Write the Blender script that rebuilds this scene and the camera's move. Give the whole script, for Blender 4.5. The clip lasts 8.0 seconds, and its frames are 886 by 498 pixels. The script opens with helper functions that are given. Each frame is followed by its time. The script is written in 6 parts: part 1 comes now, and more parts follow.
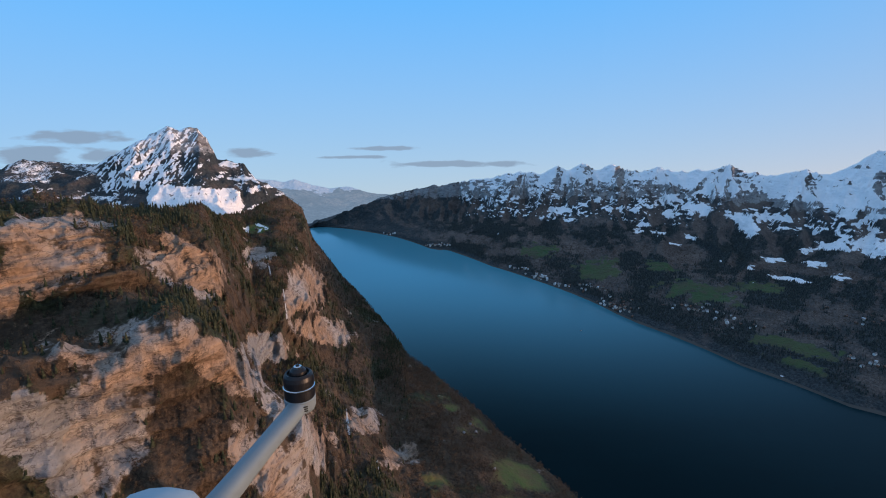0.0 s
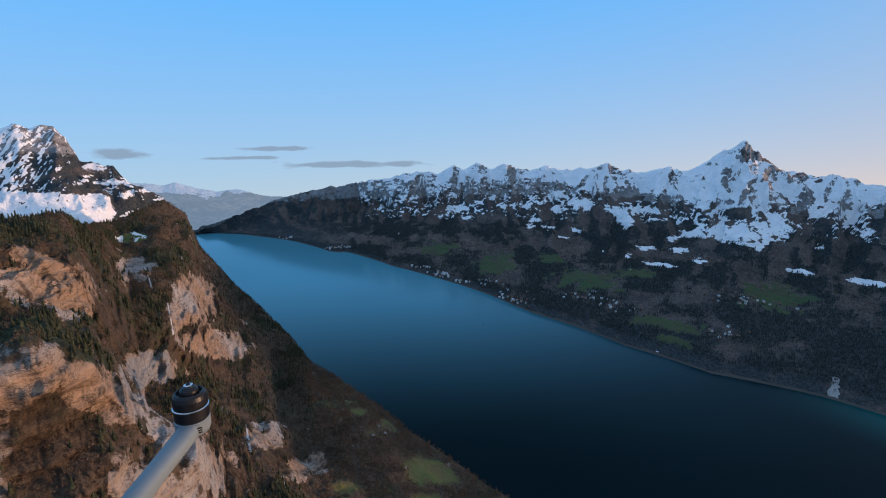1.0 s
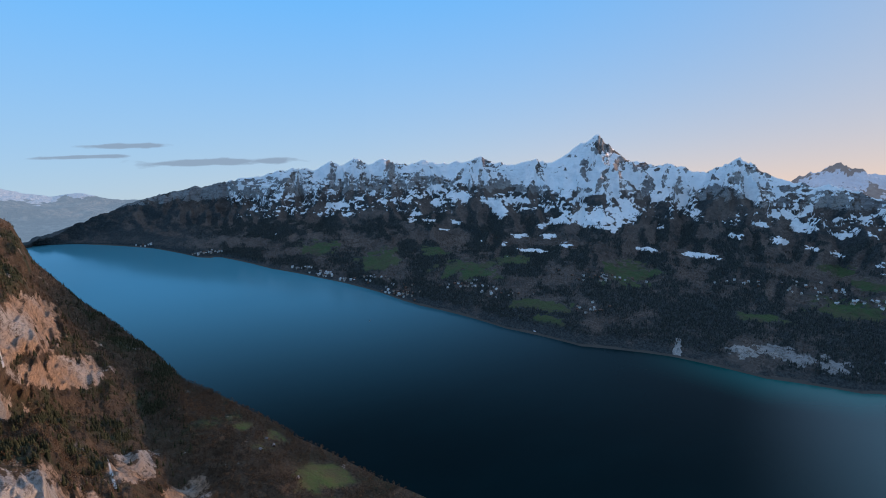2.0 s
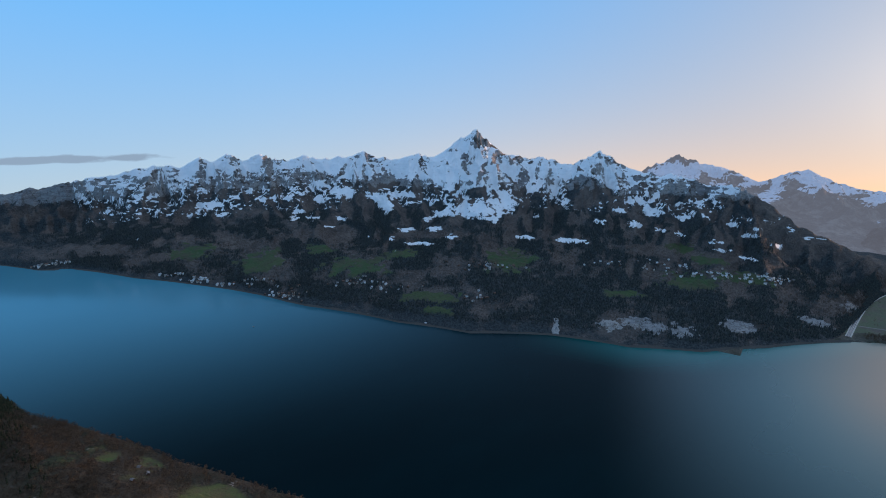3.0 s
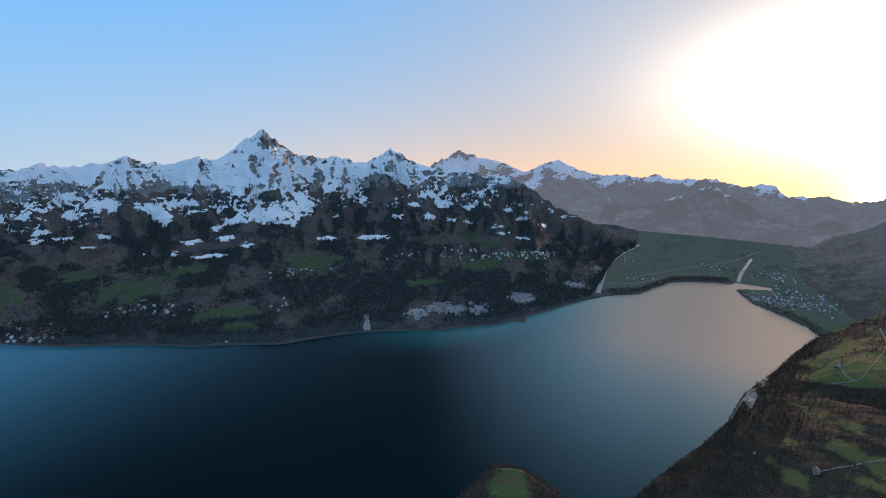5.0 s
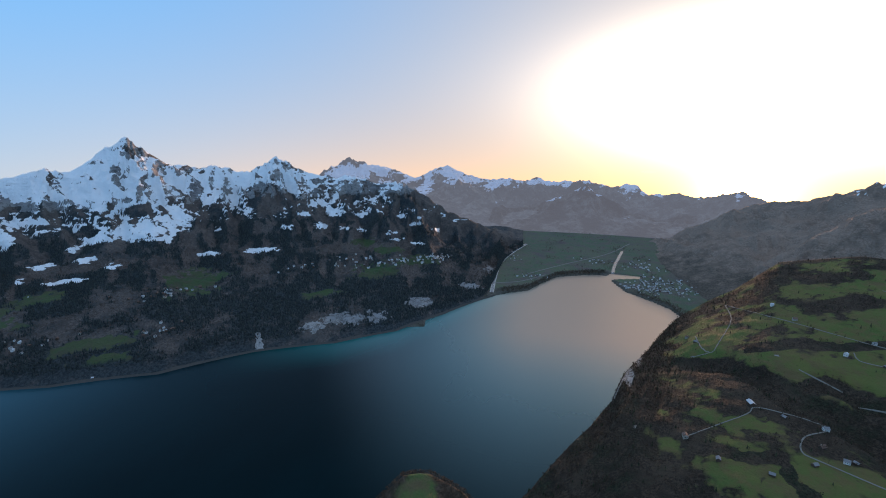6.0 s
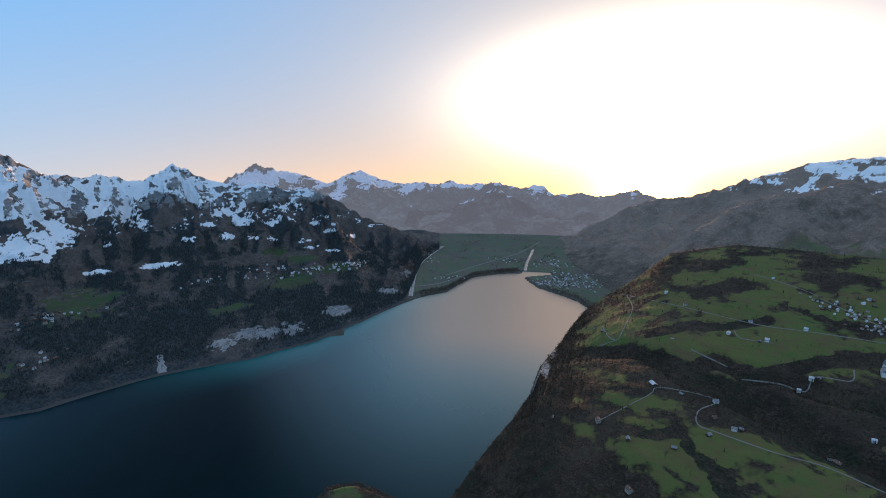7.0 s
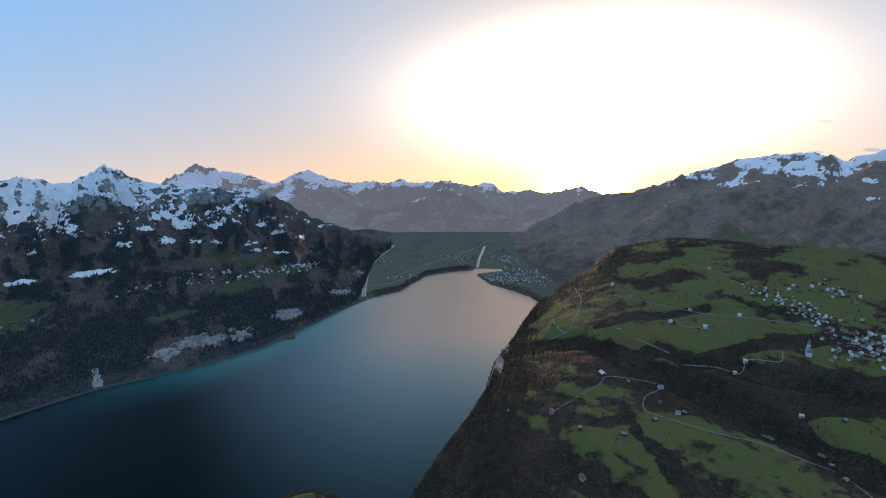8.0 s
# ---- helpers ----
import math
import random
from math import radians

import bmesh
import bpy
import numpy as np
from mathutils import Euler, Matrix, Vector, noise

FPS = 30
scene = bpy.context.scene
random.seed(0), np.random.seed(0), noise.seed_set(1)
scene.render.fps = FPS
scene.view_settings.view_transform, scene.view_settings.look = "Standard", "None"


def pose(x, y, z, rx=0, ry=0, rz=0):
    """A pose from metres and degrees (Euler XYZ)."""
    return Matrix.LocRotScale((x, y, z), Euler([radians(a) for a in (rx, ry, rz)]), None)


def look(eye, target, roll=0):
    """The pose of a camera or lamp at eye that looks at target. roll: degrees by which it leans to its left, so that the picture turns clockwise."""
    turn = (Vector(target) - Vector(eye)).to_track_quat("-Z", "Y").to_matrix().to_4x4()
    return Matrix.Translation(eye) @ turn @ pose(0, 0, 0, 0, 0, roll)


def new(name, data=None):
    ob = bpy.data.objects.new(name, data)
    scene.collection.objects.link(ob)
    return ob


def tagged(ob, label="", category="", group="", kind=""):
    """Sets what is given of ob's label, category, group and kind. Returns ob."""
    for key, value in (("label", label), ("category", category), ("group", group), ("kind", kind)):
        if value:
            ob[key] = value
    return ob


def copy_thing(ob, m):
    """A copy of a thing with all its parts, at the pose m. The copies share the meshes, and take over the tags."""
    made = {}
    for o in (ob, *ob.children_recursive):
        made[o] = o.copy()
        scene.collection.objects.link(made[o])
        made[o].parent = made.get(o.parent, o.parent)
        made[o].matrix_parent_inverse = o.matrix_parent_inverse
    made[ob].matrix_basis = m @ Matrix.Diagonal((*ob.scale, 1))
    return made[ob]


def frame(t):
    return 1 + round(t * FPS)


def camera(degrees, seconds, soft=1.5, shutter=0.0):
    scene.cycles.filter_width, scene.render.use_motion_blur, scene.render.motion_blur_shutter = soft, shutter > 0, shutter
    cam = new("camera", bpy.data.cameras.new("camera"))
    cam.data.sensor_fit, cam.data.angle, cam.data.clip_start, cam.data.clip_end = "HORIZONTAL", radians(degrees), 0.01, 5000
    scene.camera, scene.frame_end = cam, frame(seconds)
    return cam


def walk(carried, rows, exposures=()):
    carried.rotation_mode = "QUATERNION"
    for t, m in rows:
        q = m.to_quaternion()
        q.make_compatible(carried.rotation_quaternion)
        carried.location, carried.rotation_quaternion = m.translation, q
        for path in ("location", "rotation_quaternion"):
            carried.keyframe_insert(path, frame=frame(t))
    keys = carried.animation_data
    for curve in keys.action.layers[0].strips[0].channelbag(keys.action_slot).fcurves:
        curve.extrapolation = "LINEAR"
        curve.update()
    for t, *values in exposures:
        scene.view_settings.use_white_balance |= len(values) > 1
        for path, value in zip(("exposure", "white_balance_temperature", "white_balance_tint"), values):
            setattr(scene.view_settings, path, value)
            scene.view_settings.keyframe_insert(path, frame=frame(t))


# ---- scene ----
EYE = 600.0  # the drone hovers this high over the lake
cam = camera(84.0, 8.0, 1.0)
PATH = [  # seconds, x, y, climb, yaw, pitch, roll
    (0.0, 0.00, 0.00, 0.00, 0.02, -13.35, 0.30),
    (0.5, 0.00, 0.00, 0.00, -5.43, -13.28, 0.29),
    (1.0, 0.00, 0.00, 0.00, -11.70, -13.38, 0.04),
    (1.5, 0.00, 0.00, 0.00, -18.03, -13.62, 0.15),
    (1.7, 0.03, 0.01, -0.01, -21.00, -13.76, 0.18),
    (2.8, 1.33, 0.36, -0.31, -36.74, -14.37, -0.30),
    (3.0, 1.67, 0.45, -0.39, -38.91, -14.52, -0.30),
    (3.5, 2.55, 0.69, -0.59, -44.12, -14.93, -0.39),
    (4.0, 3.51, 0.94, -0.81, -49.58, -15.21, -0.24),
    (4.5, 4.53, 1.22, -1.05, -55.55, -14.78, -0.15),
    (4.7, 4.95, 1.33, -1.15, -58.25, -14.66, -0.12),
    (5.8, 7.45, 2.00, -1.72, -72.35, -14.00, -0.06),
    (6.0, 7.91, 2.13, -1.83, -74.78, -13.77, -0.02),
    (6.5, 9.13, 2.46, -2.11, -80.52, -13.38, 0.09),
    (7.0, 10.38, 2.80, -2.40, -84.76, -13.30, 0.20),
    (7.5, 11.68, 3.14, -2.69, -88.14, -13.23, 0.18),
    (8.0, 13.00, 3.50, -3.00, -90.51, -13.50, 0.30),
]
walk(cam, [(t, pose(x, y, EYE + climb, 90 + pitch, roll, yaw)) for t, x, y, climb, yaw, pitch, roll in PATH], exposures=[(0, 0.30, 6750, 10), (3, 0.32, 6900, 10), (4.5, 0.36, 7000, 10), (6, 0.42, 7100, 11), (8, 0.42, 7150, 11)])

# ---------------------------------------------------------------- light
SUN_AZ, SUN_EL = 106.5, 2.6   # bearing clockwise from +y, height over the horizon
world = bpy.data.worlds.new("dusk_sky")
scene.world = world
world.use_nodes = True
wn, wl = world.node_tree.nodes, world.node_tree.links
wn.clear()


def wmath(op, a, b=None, c=None, clamp=False):
    n = wn.new("ShaderNodeMath")
    n.operation, n.use_clamp = op, clamp
    for i, v in enumerate((a, b, c)):
        if v is None:
            continue
        if isinstance(v, (int, float)):
            n.inputs[i].default_value = v
        else:
            wl.new(v, n.inputs[i])
    return n.outputs[0]


def wvec(op, a, b=None):
    n = wn.new("ShaderNodeVectorMath")
    n.operation = op
    for i, v in enumerate((a, b)):
        if v is None:
            continue
        if isinstance(v, tuple):
            n.inputs[i].default_value = v
        else:
            wl.new(v, n.inputs[i])
    return n


def wmix(fac, a, b, how="MIX"):
    n = wn.new("ShaderNodeMix")
    n.data_type, n.blend_type = "RGBA", how
    for sock, v in ((n.inputs[0], fac), (n.inputs[6], a), (n.inputs[7], b)):
        if isinstance(v, (int, float, tuple)):
            sock.default_value = v if not isinstance(v, tuple) else (*v, 1)
        else:
            wl.new(v, sock)
    return n.outputs[2]


tc = wn.new("ShaderNodeTexCoord")
# the valley's skyline lies under the drone, so the sky's foot is lowered with it
low = wvec("NORMALIZE", wvec("ADD", tc.outputs["Generated"], (0, 0, 0.125)).outputs[0])
sky = wn.new("ShaderNodeTexSky")
sky.sky_type, sky.sun_disc = "NISHITA", False
sky.sun_elevation, sky.sun_rotation = radians(SUN_EL), radians(SUN_AZ)
sky.altitude, sky.air_density, sky.dust_density, sky.ozone_density = 900, 1.0, 0.6, 2.2
wl.new(low.outputs[0], sky.inputs["Vector"])
split = wn.new("ShaderNodeSeparateXYZ")
wl.new(low.outputs[0], split.inputs[0])
height = wmath("MAXIMUM", split.outputs[2], 0.0)


def toward(a, e):
    return (math.sin(radians(a)) * math.cos(radians(e)), math.cos(radians(a)) * math.cos(radians(e)), math.sin(radians(e)))


# the overexposed glow round the sun, put into the sky as a wide, low oval
near_sun = wvec("DOT_PRODUCT", tc.outputs["Generated"], toward(SUN_AZ, 5.5)).outputs["Value"]
angle = wmath("ARCCOSINE", wmath("MINIMUM", near_sun, 1.0))
GLOW_AZ, GLOW_EL = 107.0, 3.3
across_sun = wvec("DOT_PRODUCT", tc.outputs["Generated"], (math.cos(radians(GLOW_AZ)), -math.sin(radians(GLOW_AZ)), 0)).outputs["Value"]
plain_split = wn.new("ShaderNodeSeparateXYZ")
wl.new(tc.outputs["Generated"], plain_split.inputs[0])
above_sun = wmath("SUBTRACT", plain_split.outputs[2], math.sin(radians(GLOW_EL)))
tilted = wmath("MULTIPLY_ADD", across_sun, -0.015, above_sun)
oval = wmath("ADD", wmath("POWER", wmath("ABSOLUTE", wmath("DIVIDE", across_sun, math.sin(radians(15.8)))), 2.0), wmath("POWER", wmath("ABSOLUTE", wmath("DIVIDE", tilted, math.sin(radians(6.5)))), 2.0))
facing = wmath("GREATER_THAN", wvec("DOT_PRODUCT", tc.outputs["Generated"], toward(GLOW_AZ, 0)).outputs["Value"], 0.0)
reach = wmath("POWER", oval, 0.5)
plateau = wmath("DIVIDE", 1.0, wmath("ADD", 1.0, wmath("EXPONENT", wmath("MULTIPLY", wmath("SUBTRACT", reach, 0.58), 5.0))))
aureole = wmath("MULTIPLY", facing, wmath("ADD", wmath("ADD", wmath("MULTIPLY", plateau, 0.065), wmath("EXPONENT", wmath("MULTIPLY", reach, -6.0))), wmath("MULTIPLY", wmath("EXPONENT", wmath("MULTIPLY", reach, -2.1)), 0.058)))
halo = wmath("EXPONENT", wmath("MULTIPLY", wmath("POWER", wmath("DIVIDE", angle, 0.80), 2.0), -1.0))
band = wmath("EXPONENT", wmath("DIVIDE", height, -0.10))
side = wmath("POWER", wmath("MULTIPLY_ADD", near_sun, 0.5, 0.5), 3.5)
up = wmath("POWER", wmath("DIVIDE", height, 0.36, clamp=True), 0.75)
clear = wmix(up, (0.42, 0.58, 0.72), (0.115, 0.45, 0.97))
clear = wmix(wmath("DIVIDE", wmath("SUBTRACT", height, 0.36), 0.55, clamp=True), clear, (0.36, 0.52, 0.80))
warm = wmix(wmath("MULTIPLY", wmath("MULTIPLY", band, side), 1.15, clamp=True), clear, (1.0, 0.60, 0.42))
warm = wmix(wmath("MULTIPLY", halo, 0.95, clamp=True), warm, wmix(wmath("EXPONENT", wmath("DIVIDE", height, -0.09)), (0.36, 0.37, 0.42), (0.88, 0.54, 0.34)))
foot = wmath("EXPONENT", wmath("DIVIDE", height, -0.075))
glow = wmix(aureole, (0, 0, 0), wmix(foot, (80.0, 67.0, 54.0), (14.0, 10.0, 2.6)))
SKY_GAIN = 0.10
nish = wmix(1.0, sky.outputs[0], (SKY_GAIN, SKY_GAIN, SKY_GAIN), "MULTIPLY")
# thin grey streaks of cloud low over the skyline
flat = wvec("MULTIPLY", tc.outputs["Generated"], (20.0, 20.0, 75.0))
streak = wn.new("ShaderNodeTexNoise")
wl.new(flat.outputs[0], streak.inputs["Vector"])
streak.inputs["Scale"].default_value, streak.inputs["Detail"].default_value = 1.0, 8
cloud = None
for a, e, wa, we in ((-36.0, -0.25, 4.4, 0.75), (-39.5, -1.9, 3.4, 1.0), (-34.5, -1.8, 2.2, 0.8), (-21.3, -2.0, 3.0, 0.6), (-6.4, -1.75, 4.6, 0.30), (-10.6, -2.65, 5.2, 0.24), (2.0, -3.55, 10, 0.45), (122.4, -0.3, 1.2, 0.25), (127.4, 0.66, 0.9, 0.16), (127.0, -2.1, 0.9, 0.2), (97.2, -4.5, 1.0, 0.18), (117.8, -3.85, 1.8, 0.24), (131.1, -1.8, 0.8, 0.2)):
    across = wmath("DIVIDE", wvec("DOT_PRODUCT", tc.outputs["Generated"], (math.cos(radians(a)), -math.sin(radians(a)), 0)).outputs["Value"], math.sin(radians(wa)))
    ahead = wmath("GREATER_THAN", wvec("DOT_PRODUCT", tc.outputs["Generated"], toward(a, 0)).outputs["Value"], 0.5)
    rise_ = wmath("DIVIDE", wmath("SUBTRACT", plain_split.outputs[2], math.sin(radians(e))), math.sin(radians(we)))
    puff = wmath("MULTIPLY", ahead, wmath("EXPONENT", wmath("MULTIPLY", wmath("ADD", wmath("POWER", wmath("ABSOLUTE", across), 2.0), wmath("POWER", wmath("ABSOLUTE", rise_), 2.0)), -1.0)))
    cloud = puff if cloud is None else wmath("MAXIMUM", cloud, puff)
cloud = wmath("MULTIPLY", wmath("DIVIDE", wmath("SUBTRACT", wmath("MULTIPLY_ADD", cloud, 0.70, streak.outputs[0]), 0.80), 0.20, clamp=True), 0.85)
total = wmix(1.0, wmix(cloud, wmix(0.85, nish, warm), (0.20, 0.28, 0.40)), glow, "ADD")
veil = wmath("EXPONENT", wmath("MULTIPLY", wmath("POWER", wmath("DIVIDE", angle, 0.45), 2.0), -1.0))
total = wmix(1.0, total, wmix(veil, (0, 0, 0), wmix(foot, (0.12, 0.10, 0.08), (0.45, 0.25, 0.06))), "ADD")
spot_angle = wmath("ARCCOSINE", wmath("MINIMUM", wvec("DOT_PRODUCT", tc.outputs["Generated"], toward(SUN_AZ, -6.4)).outputs["Value"], 1.0))
spot_glow = wmath("EXPONENT", wmath("DIVIDE", spot_angle, -0.040))
total = wmix(1.0, total, wmix(spot_glow, (0, 0, 0), (11.0, 7.0, 2.4)), "ADD")
bg = wn.new("ShaderNodeBackground")
wl.new(total, bg.inputs[0])
bg.inputs[1].default_value = 1.0
wo = wn.new("ShaderNodeOutputWorld")
wl.new(bg.outputs[0], wo.inputs[0])

lamp = bpy.data.lights.new("sun", "SUN")
lamp.energy, lamp.angle, lamp.color = 2.5, radians(4), (1.0, 0.56, 0.35)
sun = new("sun", lamp)
az, el = radians(SUN_AZ), radians(SUN_EL)
sun.matrix_world = look((0, 0, 0), (-math.sin(az) * math.cos(el), -math.cos(az) * math.cos(el), -math.sin(el)))

# ---------------------------------------------------------------- noise and sheets


def hash3(ix, iy, iz):
    h = (ix.astype(np.uint32) * np.uint32(374761393) + iy.astype(np.uint32) * np.uint32(668265263) + iz.astype(np.uint32) * np.uint32(2147483647 ^ 97531))
    h = (h ^ (h >> np.uint32(13))) * np.uint32(1274126177)
    h = (h ^ (h >> np.uint32(16))) * np.uint32(2246822519)
    return h ^ (h >> np.uint32(15))


def grain(x, y, z):
    """Gradient noise, about -0.7 to 0.7."""
    fx, fy, fz = np.floor(x), np.floor(y), np.floor(z)
    ix, iy, iz = fx.astype(np.int64), fy.astype(np.int64), fz.astype(np.int64)
    x, y, z = x - fx, y - fy, z - fz
    u, v, w = (t * t * t * (t * (t * 6 - 15) + 10) for t in (x, y, z))
    out = 0
    for dx in (0, 1):
        for dy in (0, 1):
            for dz in (0, 1):
                h = hash3(ix + dx, iy + dy, iz + dz)
                gx = (h & np.uint32(1023)).astype(float) / 511.5 - 1
                gy = ((h >> np.uint32(10)) & np.uint32(1023)).astype(float) / 511.5 - 1
                gz = ((h >> np.uint32(20)) & np.uint32(1023)).astype(float) / 511.5 - 1
                dot = gx * (x - dx) + gy * (y - dy) + gz * (z - dz)
                out = out + dot * (u if dx else 1 - u) * (v if dy else 1 - v) * (w if dz else 1 - w)
    return out


def fbm(x, y, z, octaves=5, gain=0.5, seed=0.0):
    s, a, f = 0, 1.0, 1.0
    for i in range(octaves):
        s = s + a * grain(x * f + seed + 17.3 * i, y * f - seed, z * f + 5.1 * i)
        a, f = a * gain, f * 2.03
    return s


def ridged(x, y, z, octaves=5, gain=0.55, seed=0.0):
    s, a, f, w = 0, 1.0, 1.0, 1.0
    for i in range(octaves):
        n = 1 - np.abs(grain(x * f + seed + 31.7 * i, y * f + seed, z * f)) * 1.9
        n = n * n * w
        w = np.clip(n * 1.6, 0, 1)
        s, a, f = s + a * n, a * gain, f * 2.1
    return s


def step(lo, hi, v):
    t = np.clip((v - lo) / (hi - lo), 0, 1)
    return t * t * (3 - 2 * t)


def span(a0, a1, d):
    return np.linspace(a0, a1, int(round((a1 - a0) / d)) + 1)


class Sheet:
    """A piece of land on a fan of bearings: x, y, z and the cover (snow, meadow, rock, conifer) of each corner."""

    def __init__(self, azs, r, z):
        self.azs, self.r, self.z = azs, r, z
        self.x, self.y = r * np.sin(np.radians(azs))[:, None], r * np.cos(np.radians(azs))[:, None]
        self.cover = np.zeros(r.shape + (4,))

    def slope(self):
        """How level the land is: 1 level, 0 upright."""
        p = np.stack([self.x, self.y, self.z], -1)
        n = np.cross(np.gradient(p, axis=0), np.gradient(p, axis=1))
        return np.abs(n[..., 2]) / (np.linalg.norm(n, axis=-1) + 1e-9)

    def at(self, bearing, dist):
        i = int(np.argmin(np.abs(self.azs - bearing)))
        z = float(np.interp(dist, self.r[i], self.z[i]))
        return Vector((dist * math.sin(radians(bearing)), dist * math.cos(radians(bearing)), z))

    def spot(self, bearing, dip):
        """The first place along a bearing that lies dip degrees under the drone's level."""
        i = int(np.argmin(np.abs(self.azs - bearing)))
        e = np.degrees(np.arctan2(self.z[i] - EYE, np.maximum(self.r[i], 1)))
        k = int(np.argmax(e >= dip)) if (e >= dip).any() else len(e) - 2
        k = max(k, 1)
        f = np.clip((dip - e[k - 1]) / (e[k] - e[k - 1] + 1e-9), 0, 1)
        d = self.r[i][k - 1] + f * (self.r[i][k] - self.r[i][k - 1])
        z = self.z[i][k - 1] + f * (self.z[i][k] - self.z[i][k - 1])
        return Vector((d * math.sin(radians(bearing)), d * math.cos(radians(bearing)), z))

    def peak(self, name, material, label, category, split, i0=0, i1=None, j0=0):
        """A mountain as one thing: its lower slopes and its crest, parted at a row of the sheet."""
        top = tagged(new(name), label, category)
        for piece, a, b in (("lower_slope", j0, split + 1), ("snowy_crest", split, None)):
            self.build(piece, material, "", i0=i0, i1=i1, j0=a, j1=b).parent = top
        return top

    def build(self, name, material, label, category="", kind="", i0=0, i1=None, j0=0, j1=None):
        sl = (slice(i0, i1), slice(j0, j1))
        x, y, z, c = self.x[sl], self.y[sl], self.z[sl], self.cover[sl]
        na, ns = x.shape
        me = bpy.data.meshes.new(name)
        me.vertices.add(na * ns)
        me.vertices.foreach_set("co", np.stack([x, y, z], -1).astype(np.float32).ravel())
        k = np.arange(na * ns).reshape(na, ns)
        q = np.stack([k[:-1, :-1], k[:-1, 1:], k[1:, 1:], k[1:, :-1]], -1).reshape(-1, 4)
        me.loops.add(q.size)
        me.loops.foreach_set("vertex_index", q.astype(np.int32).ravel())
        me.polygons.add(len(q))
        me.polygons.foreach_set("loop_start", np.arange(0, q.size, 4, dtype=np.int32))
        me.polygons.foreach_set("use_smooth", np.ones(len(q), dtype=bool))
        me.update(calc_edges=True)
        at = me.attributes.new("cover", "FLOAT_COLOR", "POINT")
        at.data.foreach_set("color", c.astype(np.float32).ravel())
        me.materials.append(material)
        return tagged(new(name, me), label, category, kind=kind)


def rise(dip, r):
    return EYE + r * np.tan(np.radians(dip))


def sections(rows, azs, ns):
    """Land between profiles: rows of (bearing, ((distance, dip), ...)), near to far."""
    keys = [a for a, _ in rows]
    prof = np.array([p for _, p in rows], float)
    n = prof.shape[1]
    t = np.linspace(0, n - 1, ns)
    rr = np.stack([np.interp(azs, keys, prof[:, j, 0]) for j in range(n)], -1)
    zz = np.stack([np.interp(azs, keys, rise(prof[:, j, 1], prof[:, j, 0])) for j in range(n)], -1)
    r = np.stack([np.interp(t, range(n), row) for row in rr])
    z = np.stack([np.interp(t, range(n), row) for row in zz])
    return r, z, t


def soften(a, k, axis):
    """A running mean along one axis."""
    pad = [(0, 0), (0, 0)]
    pad[axis] = (k, k)
    p = np.pad(a, pad, mode="edge")
    c = np.cumsum(p, axis=axis)
    w = 2 * k + 1
    c = np.insert(c, 0, 0, axis=axis)
    hi, lo = np.take(c, range(w, c.shape[axis]), axis=axis), np.take(c, range(0, c.shape[axis] - w), axis=axis)
    return (hi - lo) / w


# ---------------------------------------------------------------- materials


class Nodes:
    def __init__(self, name):
        self.mat = bpy.data.materials.new(name)
        self.mat.use_nodes = True
        self.n, self.l = self.mat.node_tree.nodes, self.mat.node_tree.links
        self.n.clear()
        self.out = self.n.new("ShaderNodeOutputMaterial")
        self.bsdf = self.n.new("ShaderNodeBsdfPrincipled")
        self.l.new(self.bsdf.outputs[0], self.out.inputs[0])
        self.pos = self.n.new("ShaderNodeNewGeometry").outputs["Position"]

    def put(self, sock, v):
        if isinstance(v, (int, float)):
            sock.default_value = v
        elif isinstance(v, tuple):
            sock.default_value = (*v, 1) if len(sock.default_value) == 4 else v
        else:
            self.l.new(v, sock)

    def noise(self, size, detail=4, rough=0.55, vector=None, stretch=None):
        n = self.n.new("ShaderNodeTexNoise")
        v = vector or self.pos
        if stretch:
            m = self.n.new("ShaderNodeVectorMath")
            m.operation = "MULTIPLY"
            self.l.new(v, m.inputs[0])
            m.inputs[1].default_value = stretch
            v = m.outputs[0]
        self.l.new(v, n.inputs["Vector"])
        n.inputs["Scale"].default_value, n.inputs["Detail"].default_value, n.inputs["Roughness"].default_value = 1 / size, detail, rough
        return n.outputs[0]

    def math(self, op, a, b=0.0, c=0.0, clamp=False):
        n = self.n.new("ShaderNodeMath")
        n.operation, n.use_clamp = op, clamp
        for i, v in enumerate((a, b, c)):
            self.put(n.inputs[i], v)
        return n.outputs[0]

    def ramp(self, v, lo, hi, a=0.0, b=1.0):
        n = self.n.new("ShaderNodeMapRange")
        n.interpolation_type = "SMOOTHSTEP"
        for s, x in zip(n.inputs, (v, lo, hi, a, b)):
            self.put(s, x)
        return n.outputs[0]

    def mix(self, f, a, b, how="MIX"):
        n = self.n.new("ShaderNodeMix")
        n.data_type, n.blend_type = "RGBA", how
        self.put(n.inputs[0], f), self.put(n.inputs[6], a), self.put(n.inputs[7], b)
        return n.outputs[2]

    def bump(self, h, strength, distance):
        n = self.n.new("ShaderNodeBump")
        n.inputs["Strength"].default_value, n.inputs["Distance"].default_value = strength, distance
        self.l.new(h, n.inputs["Height"])
        self.l.new(n.outputs[0], self.bsdf.inputs["Normal"])

    def done(self, color, rough=0.8, metal=0.0, spec=0.3):
        self.put(self.bsdf.inputs["Base Color"], color)
        self.put(self.bsdf.inputs["Roughness"], rough)
        self.put(self.bsdf.inputs["Metallic"], metal)
        self.put(self.bsdf.inputs["Specular IOR Level"], spec)
        return self.mat


